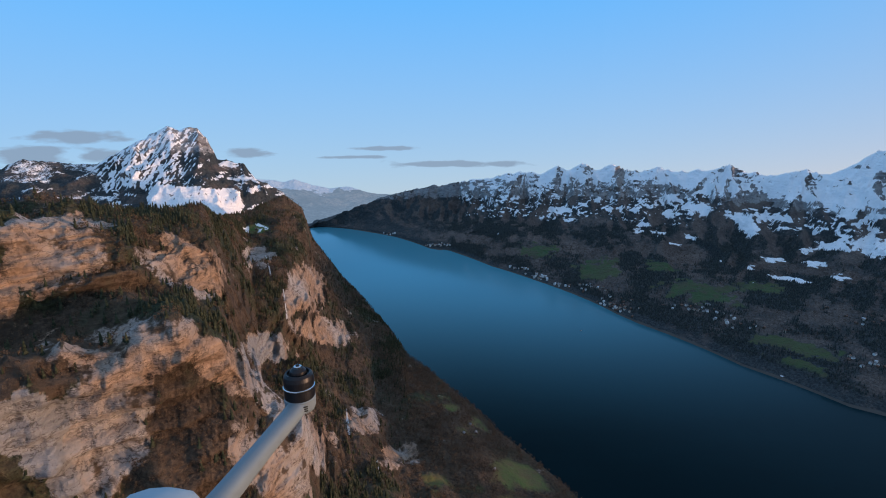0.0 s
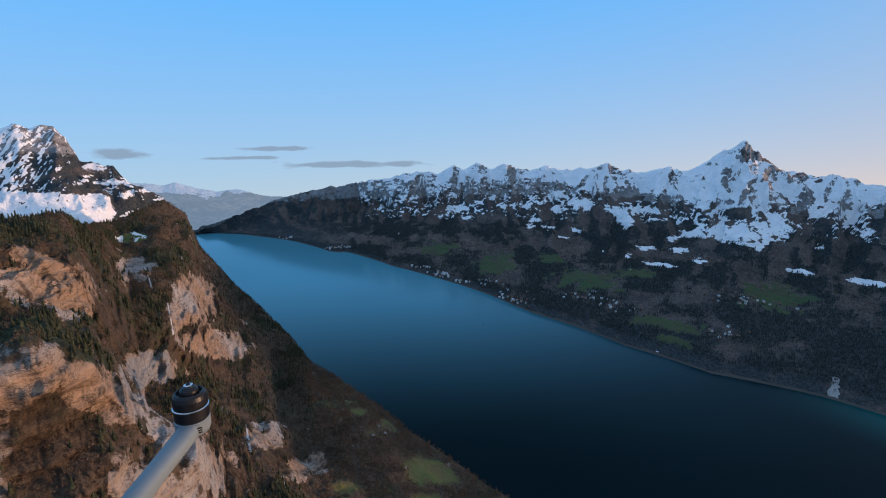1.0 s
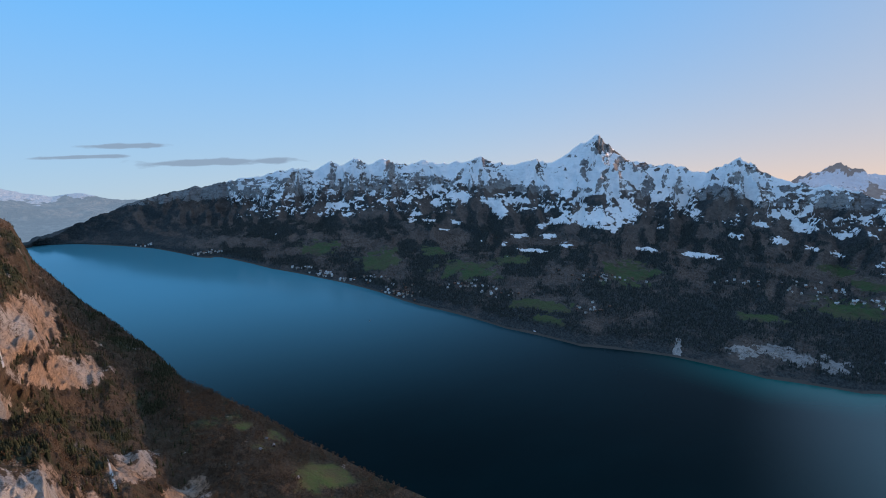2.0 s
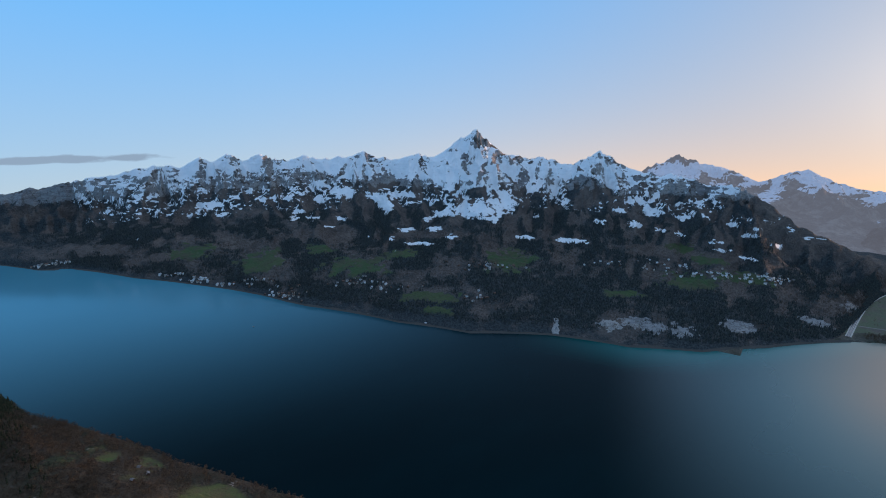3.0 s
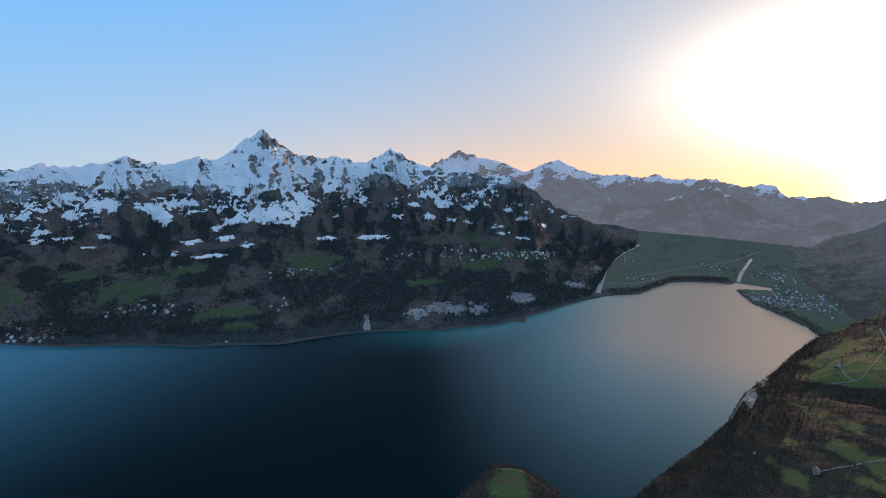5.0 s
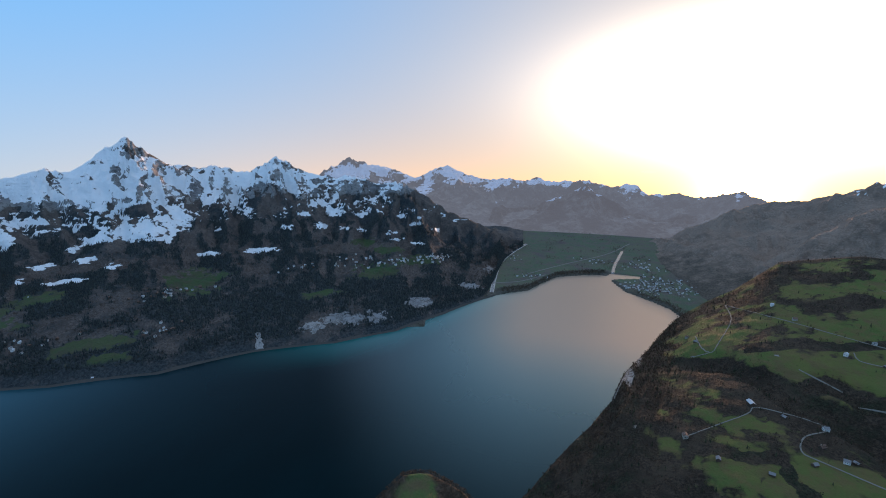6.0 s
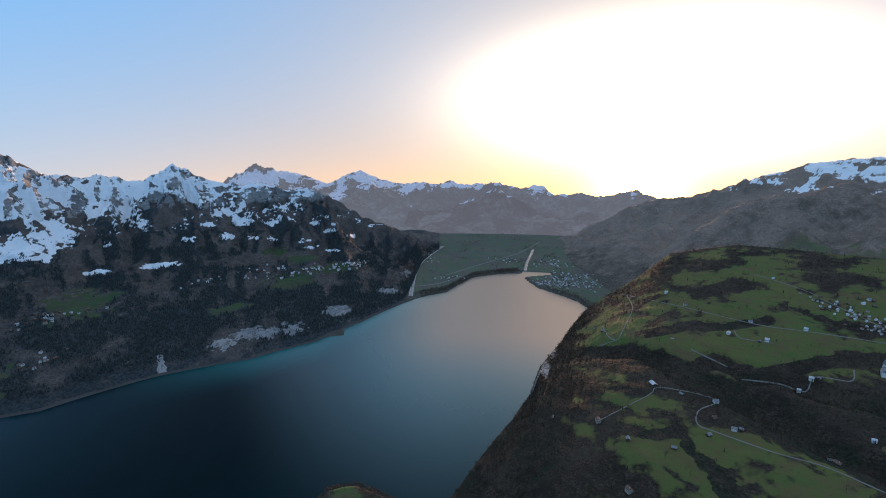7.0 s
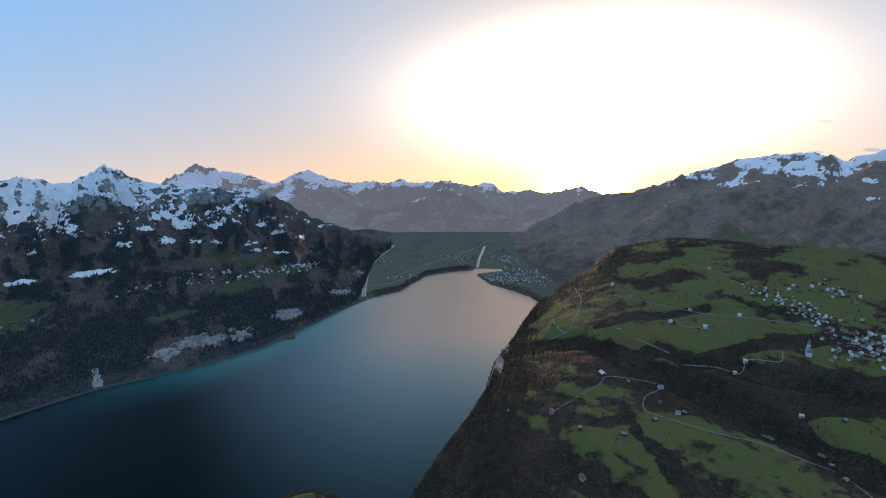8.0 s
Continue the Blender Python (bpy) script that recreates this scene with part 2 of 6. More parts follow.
def plain(name, color, rough=0.7, metal=0.0, vary=0.25, size=2.0):
    m = Nodes(name)
    n = m.noise(size, 5)
    dark = tuple(c * (1 - vary) for c in color)
    light = tuple(min(1, c * (1 + vary)) for c in color)
    return m.done(m.mix(n, dark, light), m.ramp(n, 0.2, 0.8, max(0, rough - 0.1), min(1, rough + 0.1)), metal)


def land(name, grainsize=1.0, rock_a=(0.43, 0.305, 0.21), rock_b=(0.22, 0.165, 0.125), wood_a=(0.044, 0.033, 0.024), wood_b=(0.118, 0.086, 0.061), fir_a=(0.018, 0.024, 0.014), fir_b=(0.052, 0.062, 0.034), green=(0.068, 0.128, 0.033), blur=0.10, relief=1.0, ragged=0.55, broad=0.0):
    """Snow, meadow, rock and woods, laid out by the cover of the sheet and broken up by noise."""
    m = Nodes(name)
    at = m.n.new("ShaderNodeAttribute")
    at.attribute_name = "cover"
    sep = m.n.new("ShaderNodeSeparateColor")
    m.l.new(at.outputs["Color"], sep.inputs[0])
    snow, meadow, rock = sep.outputs[0], sep.outputs[1], sep.outputs[2]
    conifer = at.outputs["Alpha"]
    big, mid, fine = m.noise(140 * grainsize, 5), m.noise(26 * grainsize, 6, 0.6), m.noise(5 * grainsize, 6, 0.65)
    strata = m.noise(14 * grainsize, 6, 0.62, stretch=(0.35, 0.35, 2.6))
    wood = m.mix(m.ramp(fine, 0.36, 0.64), wood_a, wood_b)
    wood = m.mix(m.ramp(mid, 0.40, 0.62), wood, m.mix(m.ramp(big, 0.35, 0.65), wood_a, wood_b))
    fir = m.mix(m.ramp(fine, 0.36, 0.64), fir_a, fir_b)
    base = m.mix(m.ramp(m.math("MULTIPLY_ADD", m.math("SUBTRACT", mid, 0.5), 1.4, conifer), 0.45 - 2 * blur, 0.55 + 2 * blur), wood, fir)
    grass = m.mix(m.ramp(big, 0.3, 0.7), green, (green[0] * 1.5, green[1] * 1.04, green[2] * 1.15))
    grass = m.mix(m.ramp(mid, 0.42, 0.66), grass, (green[0] * 1.55, green[1] * 0.88, green[2] * 1.25))
    grass = m.mix(m.ramp(m.noise(62 * grainsize, 6, 0.62), 0.50, 0.68, 0, 0.75), grass, (green[0] * 1.5, green[1] * 0.72, green[2] * 1.3))
    base = m.mix(m.ramp(m.math("MULTIPLY_ADD", m.math("SUBTRACT", mid, 0.5), 0.9, meadow), 0.5 - blur, 0.5 + blur), base, grass)
    stone = m.mix(m.ramp(strata, 0.30, 0.72), rock_b, rock_a)
    stone = m.mix(m.ramp(big, 0.40, 0.62), stone, (0.36, 0.34, 0.32))
    stone = m.mix(m.ramp(mid, 0.56, 0.66), stone, (0.075, 0.055, 0.038))
    chips = m.noise(9 * grainsize, 6, 0.72, stretch=(0.55, 0.55, 2.0))
    stone = m.mix(m.ramp(chips, 0.57, 0.70), stone, m.mix(fine, (0.045, 0.036, 0.026), (0.12, 0.085, 0.055)))
    stone = m.mix(m.ramp(chips, 0.46, 0.32, 0, 0.3), stone, tuple(min(0.62, c * 1.35) for c in rock_a))
    stone = m.mix(m.ramp(conifer, 0.40, 0.62), stone, m.mix(strata, (sum(rock_a) / 6,) * 3, (sum(rock_a) * 0.44,) * 3))
    seam = m.noise(22 * grainsize, 8, 0.68, stretch=(0.6, 0.6, 1.7))
    stone = m.mix(m.ramp(m.math("ABSOLUTE", m.math("SUBTRACT", seam, 0.5)), 0.018, 0.003, 0, 0.7), stone, (0.050, 0.038, 0.028))
    runs = m.noise(16 * grainsize, 5, 0.6, stretch=(1.0, 1.0, 0.12))
    stone = m.mix(m.ramp(runs, 0.56, 0.68, 0, 0.6), stone, (0.11, 0.10, 0.095))
    base = m.mix(m.ramp(m.math("MULTIPLY_ADD", m.math("SUBTRACT", fine, 0.5), 0.8, rock), 0.40, 0.60), base, stone)
    white = m.mix(fine, (0.84, 0.86, 0.88), (0.94, 0.945, 0.95))
    cap = m.ramp(m.math("MULTIPLY_ADD", m.math("SUBTRACT", fine, 0.5), 0.5, m.math("MULTIPLY_ADD", m.math("SUBTRACT", mid, 0.5), ragged, snow)), 0.44, 0.56)
    base = m.mix(cap, base, white)
    m.bump(m.math("ADD", m.math("MULTIPLY", mid, broad), m.math("ADD", strata, m.math("MULTIPLY", fine, 0.8))), relief, 5.0 * grainsize)
    return m.done(base, m.ramp(cap, 0, 1, 0.95, 0.6), 0.0, 0.15)


# haze over ridge, far shore and valley is put into their base colours
LAND_HILL = land("ridge_ground", 1.4, (0.22, 0.20, 0.19), (0.10, 0.095, 0.095), (0.215, 0.155, 0.122), (0.330, 0.240, 0.188), (0.070, 0.060, 0.048), (0.135, 0.110, 0.088), (0.105, 0.142, 0.066), 0.22)
LAND_NEAR, LAND_FAR = land("hillside_ground", 1.0, rock_a=(0.39, 0.270, 0.185), rock_b=(0.225, 0.160, 0.115), green=(0.080, 0.126, 0.040), blur=0.20), land("mountain_ground", 1.2, (0.30, 0.285, 0.28), (0.15, 0.145, 0.15), (0.078, 0.066, 0.061), (0.170, 0.136, 0.117), (0.026, 0.033, 0.037), (0.060, 0.070, 0.072), (0.052, 0.096, 0.040), 0.22, 0.9, 0.55, 3.0)
LAND_VALLEY = land("valley_ground", 1.6, wood_a=(0.085, 0.080, 0.072), wood_b=(0.15, 0.135, 0.115), green=(0.088, 0.135, 0.080), blur=0.25)
LAND_TERRACE = land("terrace_ground", 0.8, wood_a=(0.027, 0.020, 0.015), wood_b=(0.080, 0.057, 0.040), fir_a=(0.014, 0.018, 0.011), fir_b=(0.042, 0.046, 0.026), green=(0.088, 0.128, 0.036), blur=0.20)

# ---------------------------------------------------------------- lake and ground
# the south and west shore: bearing, distance
SHORE = ((-22, 3300), (-15, 3300), (-11.5, 3180), (-5.6, 2852), (-2.6, 2620), (-1.7, 2545), (-0.4, 2500), (0.3, 2530), (1, 2470), (5.7, 2195), (11.1, 1990), (17.7, 1770), (20.5, 1670), (22.8, 1608),
         (33.4, 1420), (42.5, 1338), (52.4, 1362), (61.5, 1352), (69, 1410), (74.7, 1537), (79.2, 1680), (81.2, 1740), (85, 1810), (88.4, 2015),
         (91.5, 2072), (94.2, 2100), (94.5, 2012), (95.2, 1950), (96, 1893), (98.35, 1828), (100.6, 1766), (101.5, 1715), (104, 1600), (110, 1300))
shore_a, shore_r = [a for a, _ in SHORE], [r for _, r in SHORE]


def shore(a):
    return np.interp(a, shore_a, shore_r)


m = Nodes("lake_water")
at = m.n.new("ShaderNodeAttribute")
at.attribute_name = "cover"
sep = m.n.new("ShaderNodeSeparateColor")
m.l.new(at.outputs["Color"], sep.inputs[0])
rip = m.noise(7.0, 3, 0.5, stretch=(1.0, 0.6, 1.0))
drift = m.noise(380.0, 5, 0.6, stretch=(0.45, 1.0, 1.0))
m.bump(rip, 0.05, 0.4)
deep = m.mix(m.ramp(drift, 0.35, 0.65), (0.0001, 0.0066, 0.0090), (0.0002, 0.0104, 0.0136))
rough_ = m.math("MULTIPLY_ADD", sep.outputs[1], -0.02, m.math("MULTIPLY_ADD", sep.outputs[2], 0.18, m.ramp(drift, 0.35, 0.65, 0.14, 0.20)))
# sky sheen put into the water's colour: paler to the east and west
sheen_tone = m.mix(sep.outputs[2], m.mix(sep.outputs[1], deep, (0.056, 0.245, 0.318)), (0.035, 0.070, 0.070))
WATER = m.done(m.mix(sep.outputs[0], sheen_tone, (0.006, 0.125, 0.120)), rough_, 0.0, m.math("MULTIPLY_ADD", m.math("MAXIMUM", sep.outputs[1], sep.outputs[2]), 0.42, 0.08))
# the pink sky reflection is tinted in and strengthened towards the west end
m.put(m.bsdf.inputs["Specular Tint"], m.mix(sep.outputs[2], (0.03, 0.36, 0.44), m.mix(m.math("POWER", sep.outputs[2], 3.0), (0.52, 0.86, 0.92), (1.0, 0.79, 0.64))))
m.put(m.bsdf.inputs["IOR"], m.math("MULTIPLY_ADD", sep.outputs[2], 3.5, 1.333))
azs = span(-180, 180, 0.5)
rad = np.concatenate([np.linspace(1, 600, 8), np.linspace(630, 3600, 150)])
r = np.repeat(rad[None, :], len(azs), 0)
lake = Sheet(azs, r, 0 * r)
off = shore(azs)[:, None] - r
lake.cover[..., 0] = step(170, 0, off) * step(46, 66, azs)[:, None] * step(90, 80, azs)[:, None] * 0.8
# where the painted sky sheen lies: east end, then west end
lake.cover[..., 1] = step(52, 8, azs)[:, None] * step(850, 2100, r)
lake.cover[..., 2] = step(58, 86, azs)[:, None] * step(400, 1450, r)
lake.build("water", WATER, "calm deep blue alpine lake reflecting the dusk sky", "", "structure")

# valley floor round the lake, and lake bed under it, out to the horizon
azs = np.concatenate([span(-180, 60, 2.0)[:-1], span(60, 130, 0.25)[:-1], span(130, 180, 2.0)])
rad = np.concatenate([np.linspace(1, 1500, 8), np.linspace(1520, 3300, 140), np.linspace(3350, 4900, 12)])
r = np.repeat(rad[None, :], len(azs), 0)
a2 = azs[:, None] + 0 * r
edge = shore(a2) + 14 * fbm(r * np.sin(np.radians(a2)) / 60, r * np.cos(np.radians(a2)) / 60, 0 * r, 3)
z = np.where((a2 > 60) & (a2 < 130), -6 + 8.5 * step(-6, 8, r - edge), np.where(r > 3300, 2.0, -6.0))
# a narrow inlet behind the spit, where the outlet canal begins
spit = np.interp(a2, (94.3, 94.8, 97.4), (2030, 2052, 2096)) + 6 * fbm(a2 * 3, r / 40, 0 * r, 3)
z = np.where((a2 > 94.2) & (a2 < 97.3) & (r > spit) & (r < 2122), -6.0, z)
ground = Sheet(azs, r, z)
field = fbm(ground.x / 260, ground.y / 260, 0 * r, 4, seed=3)
ground.cover[..., 1] = np.where(r - edge > 60, 0.75 + 0.6 * field, 0.25)
ground.cover[..., 3] = 0.4
ground.cover[..., 1] = np.where((r - edge < 75) & (a2 < 93.5), 0.1, ground.cover[..., 1])
ground.build("ground", LAND_VALLEY, "flat green valley floor beyond the head of the lake", "", "structure")

# ---------------------------------------------------------------- the near side: cliff, lake meadows, terrace
CLIFF_ROWS = [
    (-75, ((5, -89.3), (330, -52), (400, -40), (450, -21), (560, -17), (610, -7.5), (800, -6.0), (1250, -9))),
    (-42, ((5, -89.3), (340, -52), (410, -40), (455, -20.5), (580, -16), (630, -7.8), (820, -6.4), (1300, -9))),
    (-34, ((5, -89.3), (340, -52), (410, -40), (450, -20.0), (600, -15.5), (650, -8.0), (850, -6.6), (1300, -9))),
    (-30, ((5, -89.3), (330, -52), (400, -40), (450, -19.5), (620, -16), (720, -9.5), (900, -7.2), (1400, -9))),
    (-26, ((5, -89.3), (330, -52), (400, -41), (460, -22), (680, -17), (760, -11), (1000, -8.2), (1400, -9))),
]
GULLY_ROWS = [
    (-22, ((5, -89.3), (330, -52), (420, -40), (480, -29), (760, -25.5), (800, -21), (1250, -13), (1600, -8.2))),
    (-18, ((5, -89.3), (340, -52), (440, -40), (500, -31), (900, -25), (980, -18.5), (1350, -12), (1750, -6.5))),
    (-16.2, ((5, -89.3), (360, -50), (480, -40), (560, -34), (950, -25.5), (1100, -18), (1400, -13), (1750, -8))),
    (-15.2, ((5, -89.3), (380, -50), (500, -40), (620, -34), (1000, -26), (1200, -19), (1500, -15.2), (1750, -11.5))),
    (-12, ((5, -89.3), (400, -48), (540, -40), (700, -34), (1000, -28), (1250, -22.5), (1600, -17.9), (1780, -16.2))),
    (-8.6, ((5, -89.3), (420, -47), (560, -40), (720, -35), (950, -31), (1200, -26), (1450, -21.6), (1565, -20.2))),
]
MEADOW_ROWS = [
    (-4.6, ((5, -89.3), (430, -47), (560, -42), (700, -38), (850, -33.5), (1000, -29.5), (1180, -26.5), (1265, -25.4))),
    (1.1, ((5, -89.3), (430, -48), (540, -44), (650, -40.5), (760, -36.5), (870, -33), (990, -30.6), (1070, -29.3))),
    (7, ((5, -89.3), (440, -50), (520, -46.5), (600, -43), (690, -39.5), (780, -36.5), (850, -34.8), (905, -33.5))),
    (12.2, ((5, -89.3), (430, -52), (500, -48.5), (570, -45), (640, -42), (710, -39.5), (770, -37.5), (820, -36.2))),
    (17.4, ((5, -89.3), (420, -53), (480, -50), (540, -47), (600, -44.5), (650, -42.3), (700, -40.4), (745, -38.8))),
    (30, ((5, -89.3), (400, -55), (450, -52.5), (500, -49.7), (550, -47.2), (590, -45.2), (620, -43.8), (640, -43.1))),
]
KNOLL_ROWS = [
    (62, ((5, -89.3), (400, -55), (450, -52.5), (500, -49.7), (550, -47.2), (590, -45.2), (620, -43.8), (640, -43.1))),
    (66, ((5, -89.3), (400, -54.5), (455, -51.5), (510, -48.5), (570, -45.5), (620, -42.5), (665, -40.4), (690, -40.2))),
    (69.5, ((5, -89.3), (400, -54), (460, -50), (520, -47), (580, -44), (640, -40.5), (690, -38.1), (725, -38.2))),
    (73, ((5, -89.3), (400, -54), (460, -50), (520, -47), (580, -44), (640, -40.5), (690, -38.0), (730, -38.1))),
    (77.5, ((5, -89.3), (400, -54.5), (455, -51.5), (510, -48.5), (570, -45.5), (620, -42.2), (665, -39.9), (690, -39.8))),
    (82, ((5, -89.3), (400, -55), (440, -53), (490, -50.5), (540, -47.8), (590, -45), (620, -43), (640, -42.5))),
]
TERRACE_ROWS = [
    (86.4, ((5, -89.3), (380, -56), (430, -53), (480, -50), (540, -46.5), (600, -43), (660, -40.4), (704, -39.0))),
    (89.5, ((5, -89.3), (400, -54), (460, -49.5), (520, -46), (580, -43), (640, -40), (700, -37.6), (762, -35.8))),
    (93.3, ((5, -89.3), (420, -52), (490, -47), (560, -43), (640, -39), (720, -35.5), (790, -33.6), (849, -32))),
    (95.5, ((5, -89.3), (430, -50), (510, -45), (600, -40), (690, -36), (780, -32.5), (870, -31), (959, -29.2))),
    (96.5, ((5, -89.3), (430, -50), (520, -44), (620, -38.5), (720, -34.5), (830, -30.5), (950, -28.6), (1072, -26.3))),
    (99, ((5, -89.3), (430, -50), (530, -43), (650, -36.5), (780, -31.5), (920, -27.5), (1080, -25.2), (1262, -23.2))),
]
UPLAND_ROWS = [
    (101.5, ((5, -89.3), (430, -50), (540, -42), (680, -35), (850, -29), (1050, -25), (1300, -21.6), (1538, -19.6))),
    (104, ((5, -89.3), (430, -50), (540, -42), (680, -34.5), (850, -28.5), (1050, -23.8), (1300, -20), (1600, -17.5))),
    (106.5, ((5, -89.3), (430, -50), (540, -42), (680, -34), (850, -28), (1050, -23), (1300, -19), (1650, -15.8))),
    (110, ((5, -89.3), (430, -50), (540, -41.5), (680, -33.5), (850, -27.5), (1050, -22), (1300, -17.5), (1700, -12.5))),
    (116, ((5, -89.3), (430, -50), (540, -41.5), (680, -33.5), (850, -27.5), (1050, -22), (1300, -16.5), (1750, -11))),
    (175, ((5, -89.3), (430, -50), (540, -42), (680, -34), (850, -28), (1050, -22), (1300, -17), (1800, -10))),
]
azs = np.concatenate([span(-75, -45, 0.5)[:-1], span(-45, 0, 0.11)[:-1], span(0, 84, 0.5)[:-1], span(84, 142, 0.16)[:-1], span(142, 175, 1.0)])
r, z, t = sections(CLIFF_ROWS + GULLY_ROWS + MEADOW_ROWS + KNOLL_ROWS + TERRACE_ROWS + UPLAND_ROWS, azs, 421)
r, z = soften(r, 5, 1), soften(z, 5, 1)
# the crest falls away on its far side
k = np.arange(1, 13)[None, :]
r = np.concatenate([r, r[:, -1:] + 0.5 * (z[:, -1:] + 6) * k / 12], 1)
z = np.concatenate([z, z[:, -1:] - (z[:, -1:] + 6) * (k / 12.0)], 1)
t = np.concatenate([t, 7 + np.arange(1, 13) / 12])[None, :] + 0 * r
a2 = azs[:, None] + 0 * r
x, y = r * np.sin(np.radians(a2)), r * np.cos(np.radians(a2))
crag = step(1.6, 2.2, t) * step(-3, -14, a2)                       # where the rock walls stand
far = step(6.7, 7.0, t)
lump = ridged(x / 170, y / 170, z / 150, 4, seed=2) - 0.9
fine = fbm(x / 34, y / 34, z / 22, 5, 0.58, seed=8)
bands = np.abs(fbm(x / 240, y / 240, z / 26, 4, 0.6, seed=5))
ledge = np.abs(((z + 16 * fbm(x / 120, y / 120, z / 120, 3, seed=9)) / 27) % 1 - 0.5) * 2
body = np.clip(t - 1, 0, 1)
dr, dz = np.gradient(soften(r, 4, 1), axis=1), np.gradient(soften(z, 4, 1), axis=1)
ln = np.hypot(dr, dz) + 1e-6
out_r, out_z = soften(-dz / ln, 6, 1), soften(dr / ln, 6, 1)
bulge = body * (1 - far) * crag * (30 * lump - 13 * fine + 22 * bands - 8 * step(0.2, 0.9, ledge))
r, z = r + bulge * out_r, z + bulge * out_z * 0.6
z = z + body * (1 - far) * ((1 - crag) * (5 * fbm(x / 70, y / 70, 0 * x, 4, seed=4) * step(0, 60, z) + (44 * fbm(x / 190, y / 190, 0 * x, 3, seed=44) + 24 * fbm(x / 62, y / 62, 0 * x, 4, 0.6, seed=45)) * step(4, 70, z) * step(20, 6, a2)))
# the wooded ravine that cuts the terrace


def groove(a0, d0, a1, d1, wide, wander, seed):
    p0 = np.array([math.sin(radians(a0)), math.cos(radians(a0))]) * d0
    d = np.array([math.sin(radians(a1)), math.cos(radians(a1))]) * d1 - p0
    along = ((x - p0[0]) * d[0] + (y - p0[1]) * d[1]) / (d @ d)
    off = ((x - p0[0]) * d[1] - (y - p0[1]) * d[0]) / np.linalg.norm(d) + wander * fbm(x / 110, y / 110, 0 * x, 3, seed=seed)
    return np.exp(-(off / wide) ** 2) * step(-0.15, 0.05, along) * step(1.3, 1.1, along) * step(84, 96, a2)


ravine = np.maximum(groove(104, 1080, 138, 810, 40, 40, 6), 0.8 * groove(114, 1010, 132, 1010, 26, 50, 7))
z = z - 24 * ravine
near = Sheet(azs, r, z)
lev = soften(near.slope(), 1, 1)
n1 = fbm(x / 95, y / 95, z / 95, 4, seed=11)
n0 = fbm(x / 38, y / 38, z / 45, 4, 0.6, seed=19)
n2 = fbm(x / 320, y / 320, z / 320, 3, seed=12)
# the bare faces of the cliff: bearing, dip, half length, half breadth, turn
FACES = ((-38.5, -10.4, 3.9, 3.7, -8), (-28.3, -13.5, 4.3, 2.5, -39), (-35.0, -20.8, 5.8, 3.0, -4), (-36.9, -24.9, 4.3, 3.0, -28), (-36.9, -28.9, 3.3, 3.0, -25), (-25.3, -25.0, 4.7, 2.2, -38),
         (-19.9, -32.1, 6.0, 3.4, -33), (-22.4, -34.0, 5.4, 3.2, -36), (-43.7, -24.0, 2.7, 2.6, -66), (-40.8, -28.0, 5.0, 3.2, -60), (-41.1, -19.2, 1.1, 1.4, -16), (-21.4, -23.2, 2.5, 1.8, -8),
         (-16.6, -17.4, 2.6, 2.8, -5), (-14.8, -22.0, 3.6, 1.4, -15), (-21.3, -13.4, 1.8, 1.3, -5), (-43.1, -13.5, 0.8, 2.5, -12), (-10.3, -32.2, 2.7, 1.4, -5), (-5.0, -35.8, 3.6, 1.3, 2))
dip2 = np.degrees(np.arctan2(z - EYE, r))
face = 0 * z - 3
for a, d, wa, wd, lean in FACES:
    ca, sa_ = math.cos(radians(lean)), math.sin(radians(lean))
    along, across = (a2 - a) * ca + (dip2 - d) * sa_, (dip2 - d) * ca - (a2 - a) * sa_
    face = np.maximum(face, 1.0 - (np.abs(along / wa) ** 2.6 + np.abs(across / wd) ** 2.6))
face = face - 1.3 * np.exp(-((a2 + 28.3 - 0.1 * (dip2 + 32)) / 1.9) ** 2 - ((dip2 + 32.5) / 6.5) ** 2)
near.cover[..., 2] = np.clip(0.5 + 0.62 * np.clip(face, -1.4, 0.8) + 0.50 * n1 + 0.85 * n0 - 0.22 * step(0.55, 0.85, lev), 0, 1) * step(-2.5, -4, a2) * (1 - far)
edge_cliff = np.exp(-((t - 6.75) / 0.25) ** 2) * step(94.5, 95.5, a2) * step(100, 98, a2)
near.cover[..., 2] = np.maximum(near.cover[..., 2], edge_cliff * (0.55 + n1))
for a, d, wa, wd in ((97.9, -24.6, 0.8, 0.9), (97.2, -26.3, 0.6, 1.1)):
    near.cover[..., 2] = np.maximum(near.cover[..., 2], 1.1 * np.exp(-((a2 - a) / wa) ** 2 - ((dip2 - d) / wd) ** 2) + 0.8 * n0)
near.cover[..., 2] = np.clip(near.cover[..., 2], 0, 1) * np.where(a2 > 84, step(0.45, 0.7, near.cover[..., 2]), 1.0)
thicket = np.exp(-((a2 - 131) / 4.5) ** 2 - ((dip2 + 23.5) / 1.7) ** 2)
pasture = step(86, 90, a2) * (0.60 + 0.14 * step(108, 116, a2) * step(4.0, 5.0, t) - 0.34 * step(116, 102, a2) * step(5.2, 4.4, t) + 0.8 * n2 + 1.3 * n1 + 0.7 * n0 - 1.8 * ravine - 0.25 * step(5.6, 6.6, t) * step(114, 104, a2) - 1.5 * thicket - 1.1 * step(1.2, 0.2, np.abs(t - 7.0)) * step(103, 99, a2))
pasture = pasture - 0.9 * step(104, 96, a2) * step(86, 90, a2) - 0.35 * step(6.0, 6.7, t) * step(117, 108, a2) - 0.08 * step(5.6, 4.2, t) * step(90, 96, a2)
hedge = ridged(x / 62, y / 62, 0 * x, 3, 0.5, seed=91) - 0.95
pasture = pasture - 0.40 * step(0.30, 0.62, hedge) * step(86, 90, a2)
mead = 0 * z
